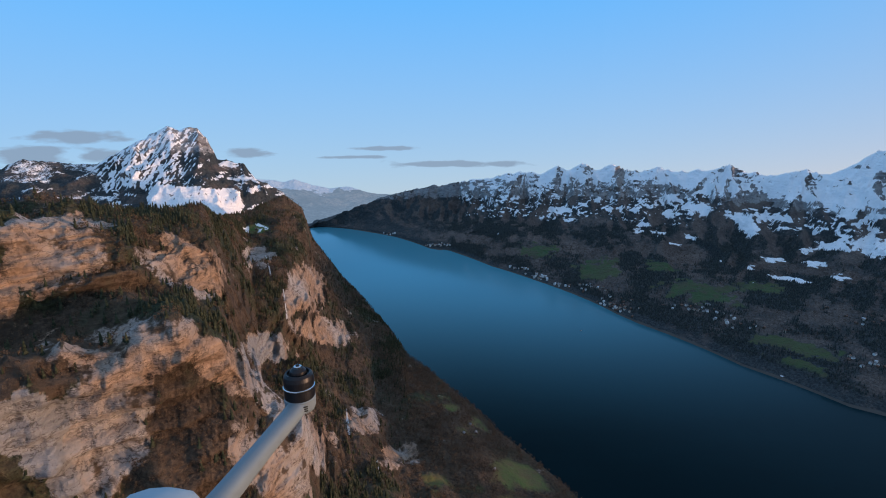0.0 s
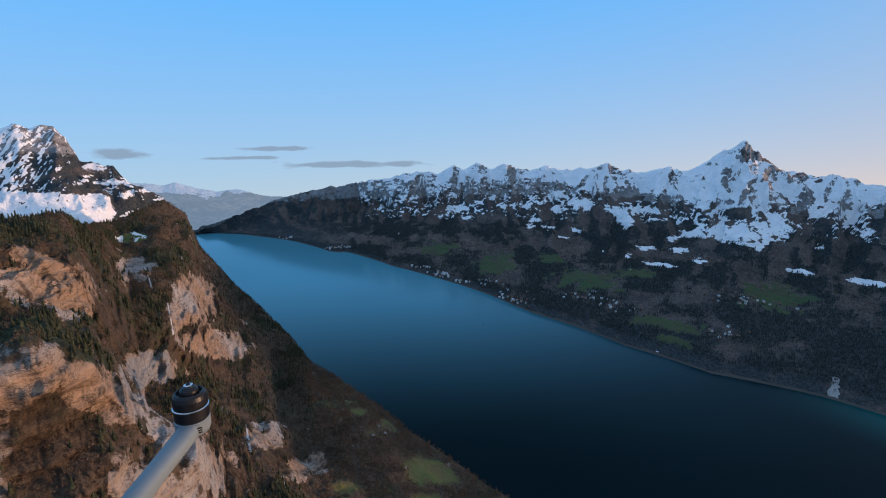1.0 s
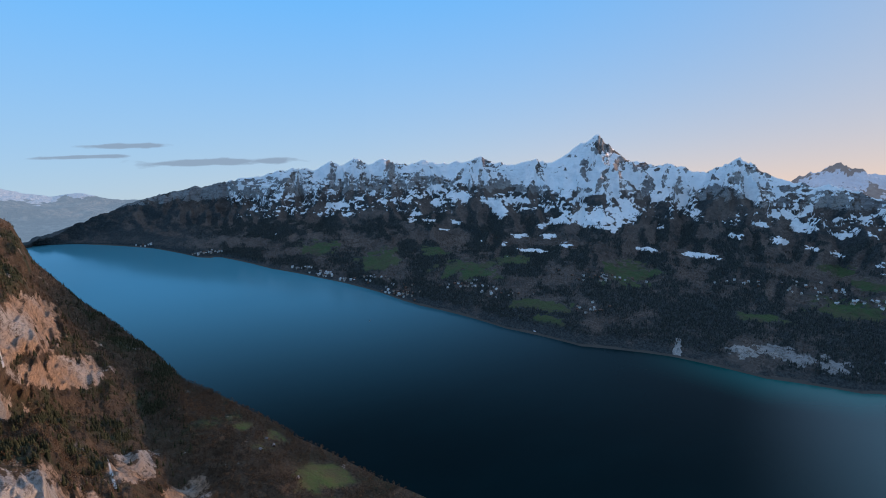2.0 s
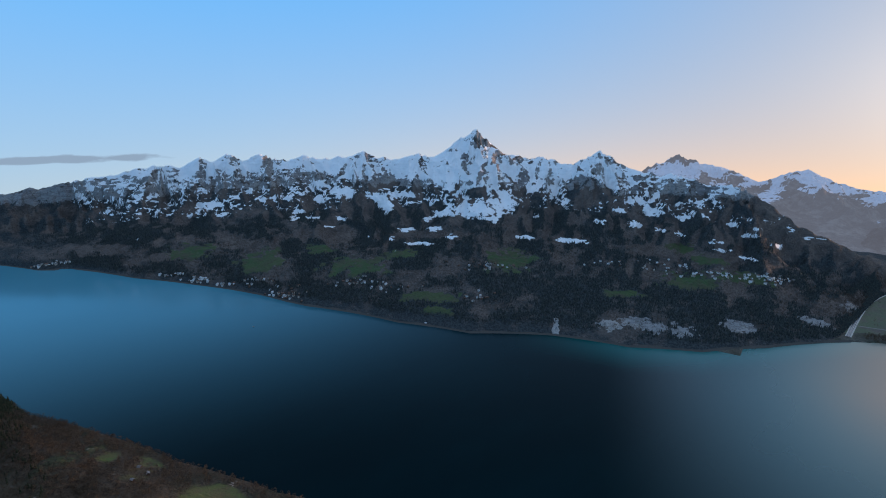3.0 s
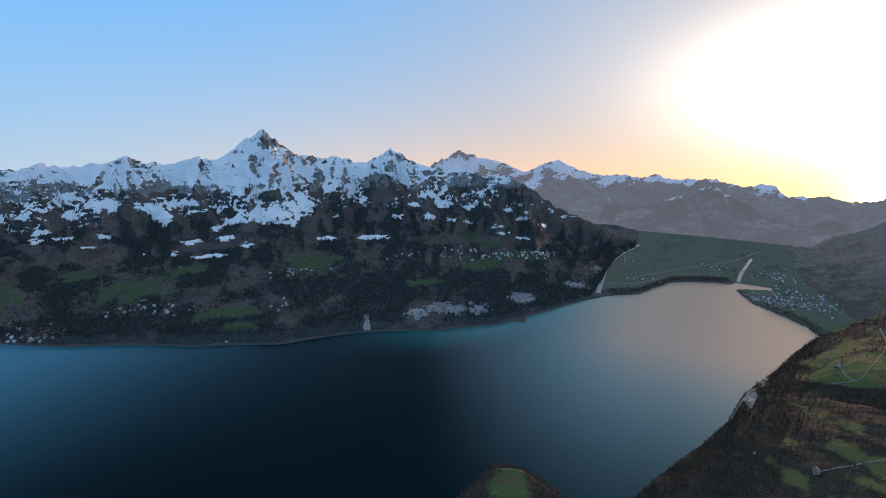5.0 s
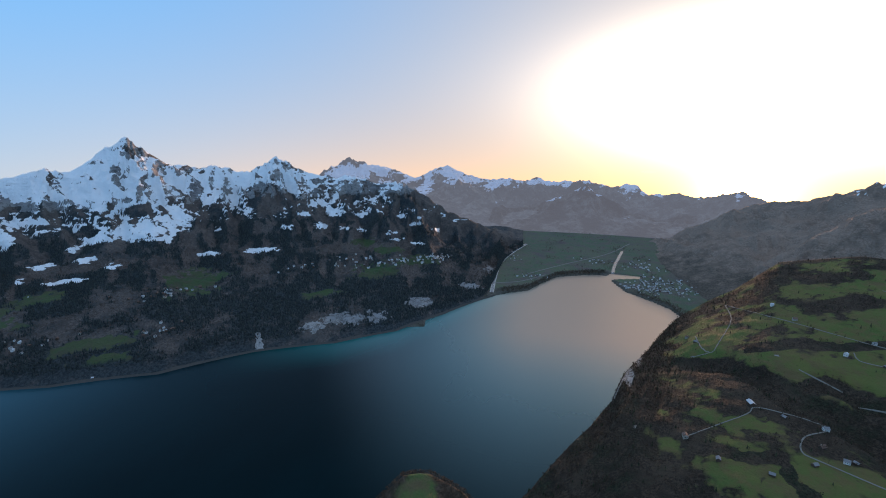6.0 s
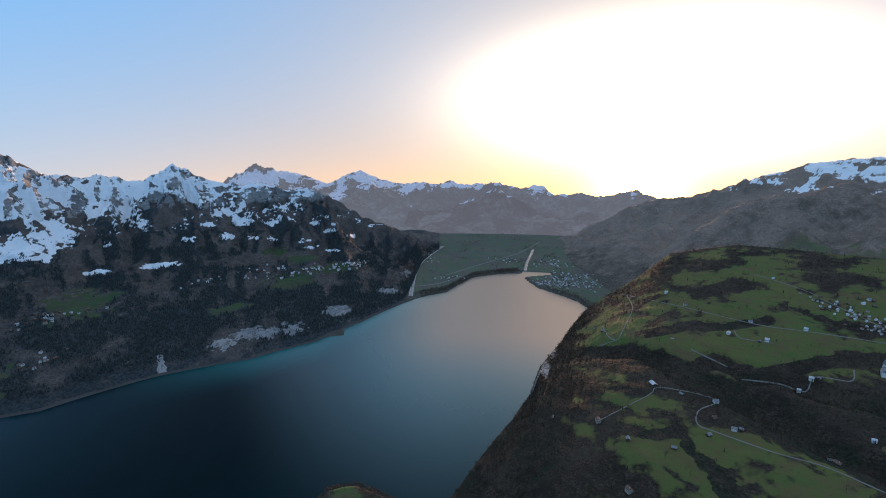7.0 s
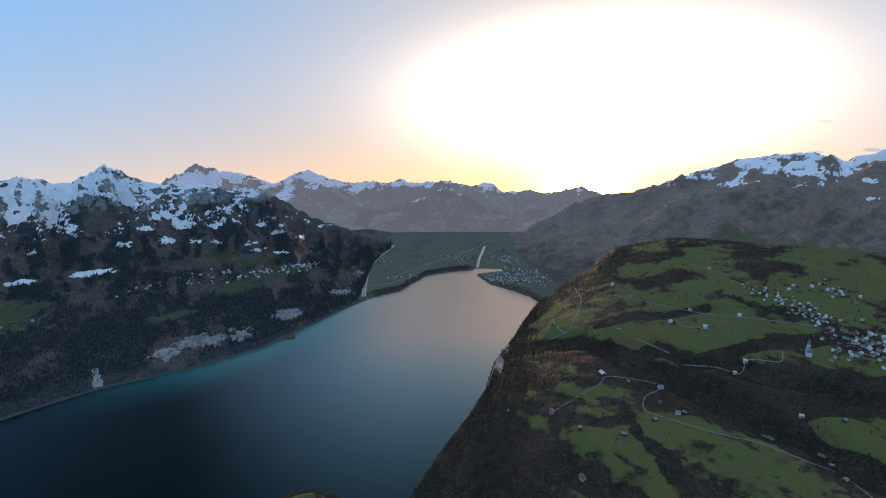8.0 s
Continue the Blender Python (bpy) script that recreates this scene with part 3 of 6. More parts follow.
for a, d, wa, wd in ((4.3, -33.2, 3.0, 1.3), (9.5, -38.0, 4.6, 1.6), (-1.5, -38.5, 2.5, 0.9), (10.5, -40.5, 4.0, 1.2), (1.0, -31.3, 1.6, 0.6), (71.5, -39.4, 4.2, 1.3)):
    mead = np.maximum(mead, np.exp(-((a2 - a) / wa) ** 2 - ((dip2 - d) / wd) ** 2))


def strip_of(line, wide):
    """1 along a line of bearings and dips, falling to 0 at wide degrees from it."""
    best = 0 * a2 + 99
    wob_a, wob_d = a2 + 1.1 * n0 + 1.2 * n1, dip2 + 0.55 * n0 + 0.5 * n1
    for (a0, d0), (a1, d1) in zip(line, line[1:]):
        da, dd = a1 - a0, d1 - d0
        u_ = np.clip(((wob_a - a0) * da + (wob_d - d0) * dd) / (da * da + dd * dd), 0, 1)
        best = np.minimum(best, np.hypot(0.7 * (wob_a - a0 - u_ * da), wob_d - d0 - u_ * dd))
    return step(wide, wide * 0.55, best)


# hedges, copses and wooded ravines of the terrace, as lines of bearing and dip
COPSES = ((((97.8, -24.2), (102.7, -24.4), (109.4, -25.1), (115.8, -26.1), (121.7, -27.4), (127.1, -28.3), (132.0, -29.2), (136.7, -29.7)), 1.1), (((118.4, -23.9), (124.5, -20.7), (128.6, -19.5), (131.8, -18.0)), 0.7),
          (((123.7, -26.0), (128.6, -25.4), (132.7, -23.4), (135.3, -22.0)), 1.5), (((108.5, -21.3), (112.1, -20.0), (116.2, -19.2), (119.4, -18.1)), 0.5), (((113.0, -16.5), (115.2, -15.5), (116.9, -15.1)), 0.6), (((114.4, -31.1), (117.2, -33.0), (119.3, -35.1), (120.7, -36.4)), 0.9),
          (((106.5, -31.2), (109.9, -31.1), (112.4, -30.3)), 0.6), (((95.2, -32.4), (97.4, -35.2), (99.0, -37.8), (99.9, -40.0)), 2.0), (((102.6, -34.8), (106.2, -36.6), (110.5, -37.5), (114.6, -37.9)), 1.2), (((120.3, -16.5), (124.0, -17.0), (127.4, -17.5)), 0.3))
copse = 0 * z
for line, wide in COPSES:
    copse = np.maximum(copse, strip_of(line, wide))
pasture = pasture - 1.5 * copse
for a, d, wa, wd in ((101.0, -31.8, 2.5, 1.2), (108.0, -33.0, 3.0, 1.2), (106.3, -28.6, 2.0, 0.8), (111.6, -27.9, 2.2, 0.6), (100.8, -29.1, 1.4, 0.6), (118.5, -29.4, 3.4, 0.7), (126.0, -30.7, 4.5, 0.9), (132.0, -26.6, 2.5, 1.0), (105.0, -22.3, 3.0, 1.2), (111.0, -22.6, 4.0, 1.0), (118.0, -21.5, 4.0, 1.0)):
    pasture = pasture + 0.8 * np.exp(-((a2 - a) / wa) ** 2 - ((dip2 - d) / wd) ** 2)
low_field = step(-6, -2, a2) * step(86, 82, a2) * (0.02 + 0.85 * mead + 0.8 * n1 + 0.5 * n0) * step(3, 8, z)
near.cover[..., 1] = np.clip(pasture + low_field, 0, 1)
near.cover[..., 3] = np.clip(0.42 + 1.1 * n1 + 0.5 * n0 + 0.3 * step(4.6, 5.4, t) * step(-20, -30, a2) - 0.2 * step(-18, -10, a2), 0, 1)
tone = step(-38.0, -41.5, a2 + 6 * n1) * step(-19, -23, dip2) + 1.2 * np.exp(-((a2 + 21.4) / 2.4) ** 2 - ((dip2 + 23.2) / 1.8) ** 2)
near.cover[..., 3] = np.where(near.cover[..., 2] > 0.45, np.clip(tone + 0.5 * n0, 0, 1), near.cover[..., 3])
i_a, i_b = int(np.argmin(np.abs(azs + 4.6))), int(np.argmin(np.abs(azs - 84)))
clearing = np.exp(-((a2 + 21.2) / 1.5) ** 2 - ((dip2 + 10.2) / 0.55) ** 2)
near.cover[..., 2] = near.cover[..., 2] * (1 - step(0.3, 0.6, clearing))
near.cover[..., 1] = np.maximum(near.cover[..., 1], step(0.25, 0.6, clearing))
near.cover[..., 0] = step(0.35, 0.6, clearing + 0.5 * n0) * step(0.0, 0.12, n1 + 0.1)
near.build("rock_cliff", LAND_NEAR, "tall pale limestone cliff with wooded ledges above the lake", "cliff", i1=i_a + 1)
near.build("lakeside_slope", LAND_NEAR, "brown wooded slope with small meadows by the lake", "", "structure", i0=i_a, i1=i_b + 1)
near.build("terrace", LAND_TERRACE, "green sloping meadow terrace above the lake", "", "structure", i0=i_b)


# ---------------------------------------------------------------- mountains
def mountain(a0, a1, da, ns, foot, crest, bend, rough, seed, shape=1.0, back=700, stretch=0.45, crest_rough=9, fans=0):
    """A mountainside from foot (bearing, distance) to crest (bearing, dip, distance), with ribs and gullies running down it."""
    azs = span(a0, a1, da)
    fr = soften(np.interp(azs, [f[0] for f in foot], [f[1] for f in foot])[:, None], int(1.0 / da), 0)
    cr = np.interp(azs, [c[0] for c in crest], [c[2] for c in crest])[:, None]
    cz = np.interp(azs, [c[0] for c in crest], [rise(c[1], c[2]) for c in crest])[:, None]
    u = np.linspace(0, 1, ns)[None, :] ** shape
    r = fr + (cr - fr) * u
    a2 = azs[:, None] + 0 * r
    x, y = r * np.sin(np.radians(a2)), r * np.cos(np.radians(a2))
    wide = soften(cz, int(5 / da), 0)
    z = (wide + (cz - wide) * step(0.50, 1.0, u)) * np.interp(u, [b[0] for b in bend], [b[1] for b in bend])
    q = np.radians(a2) * 2300
    warp = 90 * fbm(q / 500, r / 500, 0 * r, 3, seed=seed + 9)
    ribs = ridged((q + warp) / 260, r * stretch / 260, 0 * r + seed, 6, 0.56, seed=seed) - 0.95
    spurs = ridged((q + 1.2 * warp) / 430, r * 0.26 / 430, 0 * r - seed, 3, 0.5, seed=seed + 1) - 0.9
    fine = fbm(x / 45, y / 45, z / 45, 5, 0.55, seed=seed + 3)
    w = step(0.12, 0.7, u) * (1 - 0.85 * step(0.9, 1.0, u))
    z = z + (rough * ribs + 1.35 * rough * spurs) * w + 0.30 * rough * fine * step(0.05, 0.5, u)
    if fans:
        e2 = np.degrees(np.arctan2(z - EYE, r))
        z = spurred(z, cz, r, fr, cr, azs, a2, warp)
        z = z + fans * fan(a2, e2, seed) * step(0.42, 0.75, u) * (1 - 0.8 * step(0.9, 1.0, u))
    jag = fbm(np.radians(azs)[:, None] * 2300 / 55, 0 * fr, 0 * fr + seed, 5, 0.6, seed=seed + 5)
    z = z + crest_rough * jag * step(0.75, 1.0, u)
    k = np.linspace(0, 1, 14)[None, 1:]
    rb = r[:, -1:] + back * k
    zb = z[:, -1:] * (1 - k) ** 1.3 - 4 * k
    s = Sheet(azs, np.concatenate([r, rb], 1), np.concatenate([z, zb], 1))
    s.u = np.concatenate([u + 0 * r, 1 + k + 0 * rb], 1)
    s.ribs = np.concatenate([ribs + 0.6 * spurs, 0 * rb], 1)
    return s


def clothe(s, line, soft, seed, meadow=None, patch=0.5, rocky=0.6, tongues=75):
    """Snow above a line of height, in gullies and glades; rock where it is steep; woods below."""
    lev = soften(soften(s.slope(), 2, 0), 2, 1)
    q = np.radians(s.azs)[:, None] * 2300 + 0 * s.z
    n1, n2 = fbm(s.x / 60, s.y / 60, s.z / 60, 5, 0.6, seed=seed), fbm(q / 190, s.r / 420, s.z / 60, 5, 0.62, seed=seed + 2)
    n3 = fbm(s.x / 26, s.y / 26, s.z / 12, 4, 0.6, seed=seed + 4)
    tongue = ridged((q + 60 * n2) / 150, s.r * 0.12 / 150, 0 * q + seed, 5, 0.6, seed=seed + 8) - 0.95
    hgt = (s.z - line - tongues * tongue) / soft
    steep = step(0.84, 0.58, lev)
    strata = step(0.12, 0.30, fbm(q / 150, s.r / 300, (s.z + 20 * n2) / 9, 4, 0.6, seed=seed + 11)) * step(0.0, 0.4, hgt)
    snow = 0.48 + 0.60 * np.clip(hgt, -2, 0.85) + 0.55 * n2 + 0.36 * n1 + 0.16 * n3 - rocky * steep - 0.35 * s.ribs * step(-1.2, 0.0, hgt) - 0.32 * strata
    glade = step(0.25, 0.33, fbm(q / 110, s.r / 260, s.z / 24, 5, 0.6, seed=seed + 7) + 0.22 * n3) * step(-2.3, -1.0, hgt) * patch * 2 * step(0.46, 0.54, s.u)
    s.cover[..., 0] = np.clip(np.maximum(snow, glade), 0, 1)
    s.cover[..., 2] = np.clip(step(-0.1, 0.6, hgt) * (0.25 + steep + n1), 0, 1)
    s.cover[..., 3] = np.clip(0.50 + 1.3 * fbm(q / 180, s.r / 280, s.z / 36, 4, seed=seed + 5) + 0.35 * step(-2.2, -0.5, hgt), 0, 1)
    if meadow:
        s.cover[..., 1] = np.clip(meadow(s, n1, n2), 0, 1)
    return s


# the far shore: wooded foot, terraces with fields, and the snowy range above
SOUTH_CREST = ((-22, -12.5, 3250), (-16, -10.6, 3250), (-13, -9.6, 3250), (-11.6, -8.8, 3250), (-5.7, -6.9, 3150), (1.1, -5.65, 3050), (7.0, -4.85, 2950), (11.5, -4.5, 2900), (12.7, -3.9, 2880),
               (14.2, -4.4, 2860), (15.6, -3.7, 2850), (17, -4.2, 2830), (19.1, -3.8, 2820), (21, -4.2, 2800), (23.6, -3.9, 2790), (26, -4.2, 2780), (29.9, -3.6, 2750),
               (33, -4.0, 2730), (35, -3.8, 2700), (37.9, -3.85, 2690), (39.6, -2.9, 2680), (41.2, -2.1, 2670), (42.2, -1.25, 2660))
PYRAMID_CREST = ((42.65, -0.95, 2660), (43.2, -1.7, 2660), (44.4, -2.8, 2660), (45.9, -3.8, 2670), (49.4, -3.85, 2700), (51.5, -4.1, 2700), (53.6, -4.55, 2650), (55.2, -3.7, 2560),
                 (56.4, -3.35, 2520), (58.9, -4.3, 2480), (61.3, -5.3, 2450), (63.2, -5.45, 2430), (66, -5.7, 2400), (69.6, -6.2, 2350), (72.5, -7.6, 2320), (75.2, -9.2, 2300), (80.2, -11.3, 2450), (82, -12.0, 2550), (84.2, -12.9, 2610))
BEND = ((0, 0.0), (0.05, 0.07), (0.20, 0.165), (0.38, 0.235), (0.56, 0.31), (0.70, 0.45), (0.85, 0.70), (1.0, 1.0))
FOOT = [(a, d + 2) for a, d in SHORE if a < 80] + [(80.7, 1748), (81.3, 2065), (82.3, 2295), (84.2, 2560)]
# summits, from which ribs and gullies fan out: bearing, dip, reach
APEXES = ((43.0, -1.1, 4.5), (16.05, -3.8, 2.4), (29.95, -3.7, 4.0), (56.9, -3.4, 3.4), (64.5, -5.2, 3.0), (13.7, -3.9, 2.0), (20.1, -3.9, 2.4), (9.6, -4.9, 3.0), (23.5, -3.8, 3.0), (50.0, -3.8, 2.6), (70, -6.2, 4.0), (2, -5.6, 5.0), (36.0, -3.8, 2.6))


# spurs that run down from the crest: bearing at the crest, bearing and share of the way at their foot, height there
SPURS = ((43.0, 38.0, 0.60, 0.36), (43.1, 43.6, 0.62, 0.44), (43.0, 49.0, 0.55, 0.33), (44.4, 46.5, 0.60, 0.38), (41.2, 40.8, 0.66, 0.42), (30.0, 25.2, 0.60, 0.36), (29.9, 29.6, 0.64, 0.42), (30.2, 34.2, 0.62, 0.38), (36, 36.6, 0.68, 0.42),
         (16.0, 13.6, 0.64, 0.42), (15.6, 17.8, 0.62, 0.40), (12.7, 10.4, 0.62, 0.42), (23.4, 21.5, 0.62, 0.42), (19.1, 20.2, 0.64, 0.44), (8.5, 6.6, 0.62, 0.44), (56.4, 52.6, 0.56, 0.36), (56.4, 57.2, 0.56, 0.38), (56.8, 61.6, 0.58, 0.40),
         (64.0, 63.4, 0.54, 0.40), (65.0, 69.4, 0.50, 0.40), (69.6, 73.8, 0.48, 0.42), (50.0, 50.8, 0.66, 0.46))


def spurred(z, cz, r, fr, cr, azs, a2, warp):
    """The mountainside cut back between spurs that stand out as sharp ridges."""
    q = np.radians(a2) * 2400 + 0.35 * warp
    top = z * 0
    for k, (a0, a1, u1, h1) in enumerate(SPURS):
        i0, i1 = int(np.argmin(np.abs(azs - a0))), int(np.argmin(np.abs(azs - a1)))
        q0, q1, r0 = radians(a0) * 2400, radians(a1) * 2400, float(cr[i0, 0])
        r1, z0 = float(fr[i1, 0] + (cr[i1, 0] - fr[i1, 0]) * u1), float(cz[i0, 0])
        z1 = float(cz[i1, 0]) * h1
        dq, drr = q1 - q0, r1 - r0
        t = np.clip(((q - q0) * dq + (r - r0) * drr) / (dq * dq + drr * drr), 0, 1.0)
        off = np.hypot(q - q0 - t * dq, (r - r0 - t * drr))
        top = np.maximum(top, z0 + (z1 - z0) * t ** 0.85 - (0.62 + 0.25 * (1 - t)) * np.abs(off) ** 0.98)
    low = z * (1 - 0.20 * step(0.45, 0.72, (r - fr) / (cr - fr)) * (1 - step(0.86, 1.0, (r - fr) / (cr - fr))))
    d = (top - low) / 22
    return z + (np.where(d > 30, top, low + 22 * np.log1p(np.exp(np.clip(d, -30, 30)))) - z) * step(0.30, 0.55, (r - fr) / (cr - fr))


def fan(a2, e2, seed, sharp=2.4):
    """Ridges that radiate from the summits, in bearing and dip."""
    total, weight = 0 * a2, 0 * a2 + 1e-6
    for k, (a, e, reach) in enumerate(APEXES):
        w = np.exp(-((a2 - a) / reach) ** 2)
        turn = np.arctan2(a2 - a, np.maximum(e - e2, 0.0) + 0.55)
        far_ = np.hypot(a2 - a, e - e2)
        total, weight = total + w * (ridged(turn * sharp, far_ * 0.32, 0 * a2 + 3.3 * k, 4, 0.46, seed=seed + k) - 0.95), weight + w
    return total / weight


south = mountain(-22, 84.2, 0.10, 330, FOOT, SOUTH_CREST + PYRAMID_CREST, BEND, 34, 1.7, fans=48, crest_rough=6)


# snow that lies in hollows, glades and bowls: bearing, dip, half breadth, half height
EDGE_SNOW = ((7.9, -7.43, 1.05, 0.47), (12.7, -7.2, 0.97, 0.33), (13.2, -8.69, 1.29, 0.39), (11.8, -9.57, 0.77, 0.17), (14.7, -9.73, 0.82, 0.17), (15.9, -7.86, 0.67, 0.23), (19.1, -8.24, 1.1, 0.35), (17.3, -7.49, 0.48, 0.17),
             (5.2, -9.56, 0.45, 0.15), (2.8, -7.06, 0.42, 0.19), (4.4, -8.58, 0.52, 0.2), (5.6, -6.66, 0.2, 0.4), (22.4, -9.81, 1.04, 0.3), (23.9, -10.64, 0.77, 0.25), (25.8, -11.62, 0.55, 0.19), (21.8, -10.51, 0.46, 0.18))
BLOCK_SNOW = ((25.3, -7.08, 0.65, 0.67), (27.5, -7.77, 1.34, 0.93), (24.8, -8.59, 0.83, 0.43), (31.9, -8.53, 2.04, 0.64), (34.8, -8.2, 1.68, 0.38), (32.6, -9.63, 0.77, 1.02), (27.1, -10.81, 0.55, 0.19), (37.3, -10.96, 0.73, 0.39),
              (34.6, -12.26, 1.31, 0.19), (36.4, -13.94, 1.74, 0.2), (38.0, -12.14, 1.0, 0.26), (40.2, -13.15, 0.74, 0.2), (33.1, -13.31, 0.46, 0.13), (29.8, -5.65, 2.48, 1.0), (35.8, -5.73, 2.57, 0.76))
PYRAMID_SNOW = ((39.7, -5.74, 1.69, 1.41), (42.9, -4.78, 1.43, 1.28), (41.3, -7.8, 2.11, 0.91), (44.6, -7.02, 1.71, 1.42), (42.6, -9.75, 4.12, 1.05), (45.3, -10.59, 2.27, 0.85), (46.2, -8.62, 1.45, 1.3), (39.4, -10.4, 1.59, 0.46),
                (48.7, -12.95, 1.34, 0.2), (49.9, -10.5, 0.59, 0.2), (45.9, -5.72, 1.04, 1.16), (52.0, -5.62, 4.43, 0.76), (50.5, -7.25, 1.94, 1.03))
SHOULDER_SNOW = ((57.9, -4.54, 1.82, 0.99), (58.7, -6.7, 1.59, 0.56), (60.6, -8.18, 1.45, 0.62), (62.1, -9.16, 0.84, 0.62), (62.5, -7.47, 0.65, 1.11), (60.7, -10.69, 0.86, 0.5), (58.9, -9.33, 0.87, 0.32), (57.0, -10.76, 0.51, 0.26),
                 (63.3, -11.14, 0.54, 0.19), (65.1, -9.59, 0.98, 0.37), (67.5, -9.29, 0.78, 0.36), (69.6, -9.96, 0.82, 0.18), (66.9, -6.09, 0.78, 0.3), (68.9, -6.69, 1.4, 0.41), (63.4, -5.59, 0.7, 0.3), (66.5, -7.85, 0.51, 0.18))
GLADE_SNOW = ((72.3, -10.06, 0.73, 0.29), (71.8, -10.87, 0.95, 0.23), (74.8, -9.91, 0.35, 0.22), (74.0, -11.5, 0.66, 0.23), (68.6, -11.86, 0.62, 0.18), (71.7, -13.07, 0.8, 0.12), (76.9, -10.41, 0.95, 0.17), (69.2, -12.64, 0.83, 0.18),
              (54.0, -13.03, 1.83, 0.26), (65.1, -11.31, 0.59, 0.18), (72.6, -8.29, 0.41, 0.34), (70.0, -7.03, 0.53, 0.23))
# bare rock walls and dark spurs of forest that break the snow
DARK_SPURS = ((42.6, -7.93, 1.71, 0.58), (32.3, -6.82, 2.54, 0.44), (29.6, -9.09, 1.25, 0.57), (34.7, -10.32, 1.83, 0.77), (43.3, -11.91, 1.61, 0.85), (47.3, -11.21, 2.0, 0.92), (50.6, -12.12, 2.64, 0.91), (55.0, -7.46, 1.77, 1.79),
              (64.2, -7.38, 1.39, 0.85), (71.5, -7.8, 2.56, 1.27), (38.6, -9.61, 0.66, 0.65), (31.4, -11.06, 2.31, 0.77), (49.8, -8.56, 0.92, 0.78), (43.0, -2.2, 0.9, 1.0))
GREEN_FIELDS = ((18.1, -15.08, 2.62, 1.3), (29.2, -16.39, 4.05, 1.27), (37.7, -20.04, 4.16, 0.65), (47.4, -15.81, 3.12, 1.31), (37.7, -21.78, 3.21, 0.58), (66.2, -16.14, 3.82, 0.85), (71.3, -15.02, 3.2, 0.53), (11.2, -13.33, 2.5, 0.77),
                (33.8, -15.03, 1.99, 0.52), (24.4, -14.15, 1.59, 0.62), (59.6, -18.4, 2.56, 0.44), (68.3, -13.76, 2.24, 0.42), (65.9, -12.79, 2.31, 0.43))
TAN_PASTURES = ((25.1, -12.33, 3.83, 0.81), (35.9, -12.82, 4.0, 0.52), (62.3, -13.41, 3.61, 0.56), (68.3, -13.46, 3.33, 0.48), (9.3, -13.6, 2.4, 0.49), (15.9, -13.04, 2.39, 0.46), (45.3, -14.85, 3.39, 0.46), (3.4, -12.13, 2.05, 0.6))
DARK_WOODS = ((54.0, -19.78, 4.15, 2.43), (70.6, -18.59, 4.37, 1.52), (23.9, -19.09, 2.76, 1.23), (41.2, -14.86, 2.72, 0.59), (21.4, -13.9, 1.17, 0.97), (50.0, -13.77, 2.93, 0.52), (35.1, -16.37, 2.43, 0.78), (77.4, -13.99, 3.28, 1.54),
              (29.4, -13.85, 1.92, 0.76), (43.3, -18.15, 1.8, 0.66), (7.4, -11.15, 4.14, 0.74), (34.2, -23.42, 5.59, 0.63))
SHORE_CRAGS = ((64.3, -21.33, 4.16, 0.85), (71.9, -19.86, 1.87, 0.64), (78.1, -18.11, 1.36, 0.49), (59.2, -21.92, 1.45, 0.62), (80.4, -16.23, 0.64, 0.74), (38.3, -23.92, 2.83, 0.26))
q = np.radians(south.azs)[:, None] * 2300 + 0 * south.z
dip = np.degrees(np.arctan2(south.z - EYE, south.r))
n1 = fbm(south.x / 60, south.y / 60, south.z / 60, 5, 0.6, seed=3)
n2 = fbm(q / 170, south.r / 300, south.z / 50, 5, 0.62, seed=5)
n3 = fbm(q / 22, south.r / 60, south.z / 11, 4, 0.62, seed=7)
az_r = south.azs[:, None] + 0.9 * fbm(q / 60, dip * 2.0, 0 * q, 4, 0.6, seed=21) + 0 * q
dip_r = dip + 0.42 * fbm(q / 45, dip * 3.0, 0 * q, 4, 0.6, seed=23)


def blots(spots, power=2.2):
    """1 in the middle of each spot, 0 on its rim, below 0 outside."""
    out = 0 * q - 3
    for a, d, wa, wd in spots:
        out = np.maximum(out, 1 - np.abs((az_r - a) / wa) ** power - np.abs((dip_r - d) / wd) ** power)
    return np.clip(out, -1.5, 1)


couloirs = fan(az_r, dip_r, 40.0, 3.6)
snow_foot = np.interp(south.azs, (-22, 0, 5, 10, 14, 20, 26, 30, 36, 39, 43, 46, 50, 55, 57, 60, 63, 66, 70, 78, 84), (-4, -5.4, -5.9, -5.7, -5.6, -5.3, -5.9, -6.6, -6.2, -6.8, -7.4, -7.4, -6.6, -5.9, -6.5, -6.6, -6.4, -6.6, -6.8, -6.9, -7))[:, None]
steep = step(0.80, 0.50, soften(soften(south.slope(), 2, 0), 2, 1))
zs = soften(soften(south.z, 2, 0), 2, 1)
proud = np.clip((zs - soften(soften(zs, 9, 0), 9, 1)) / 7.0, -1, 1)               # ribs stand bare, gullies hold snow
sunny = np.clip(-np.gradient(zs, axis=0) / (np.radians(0.10) * south.r), -1, 1)   # slopes turned to the sunset melt first, which also stands for relief shading
ribs_ = ridged((q + 40 * n2) / 34, dip * 0.5, 0 * q, 4, 0.6, seed=71) - 0.95
beds = step(0.10, 0.34, fbm(q / 130, south.r / 300, (south.z + 14 * n2) / 8, 4, 0.6, seed=73))
bare = 0.30 * step(0.05, 0.8, proud) + 0.48 * step(0.08, 0.6, sunny) + 0.22 * step(0.0, 0.5, ribs_) + 0.24 * beds - 0.20 * step(0.0, -0.7, sunny)
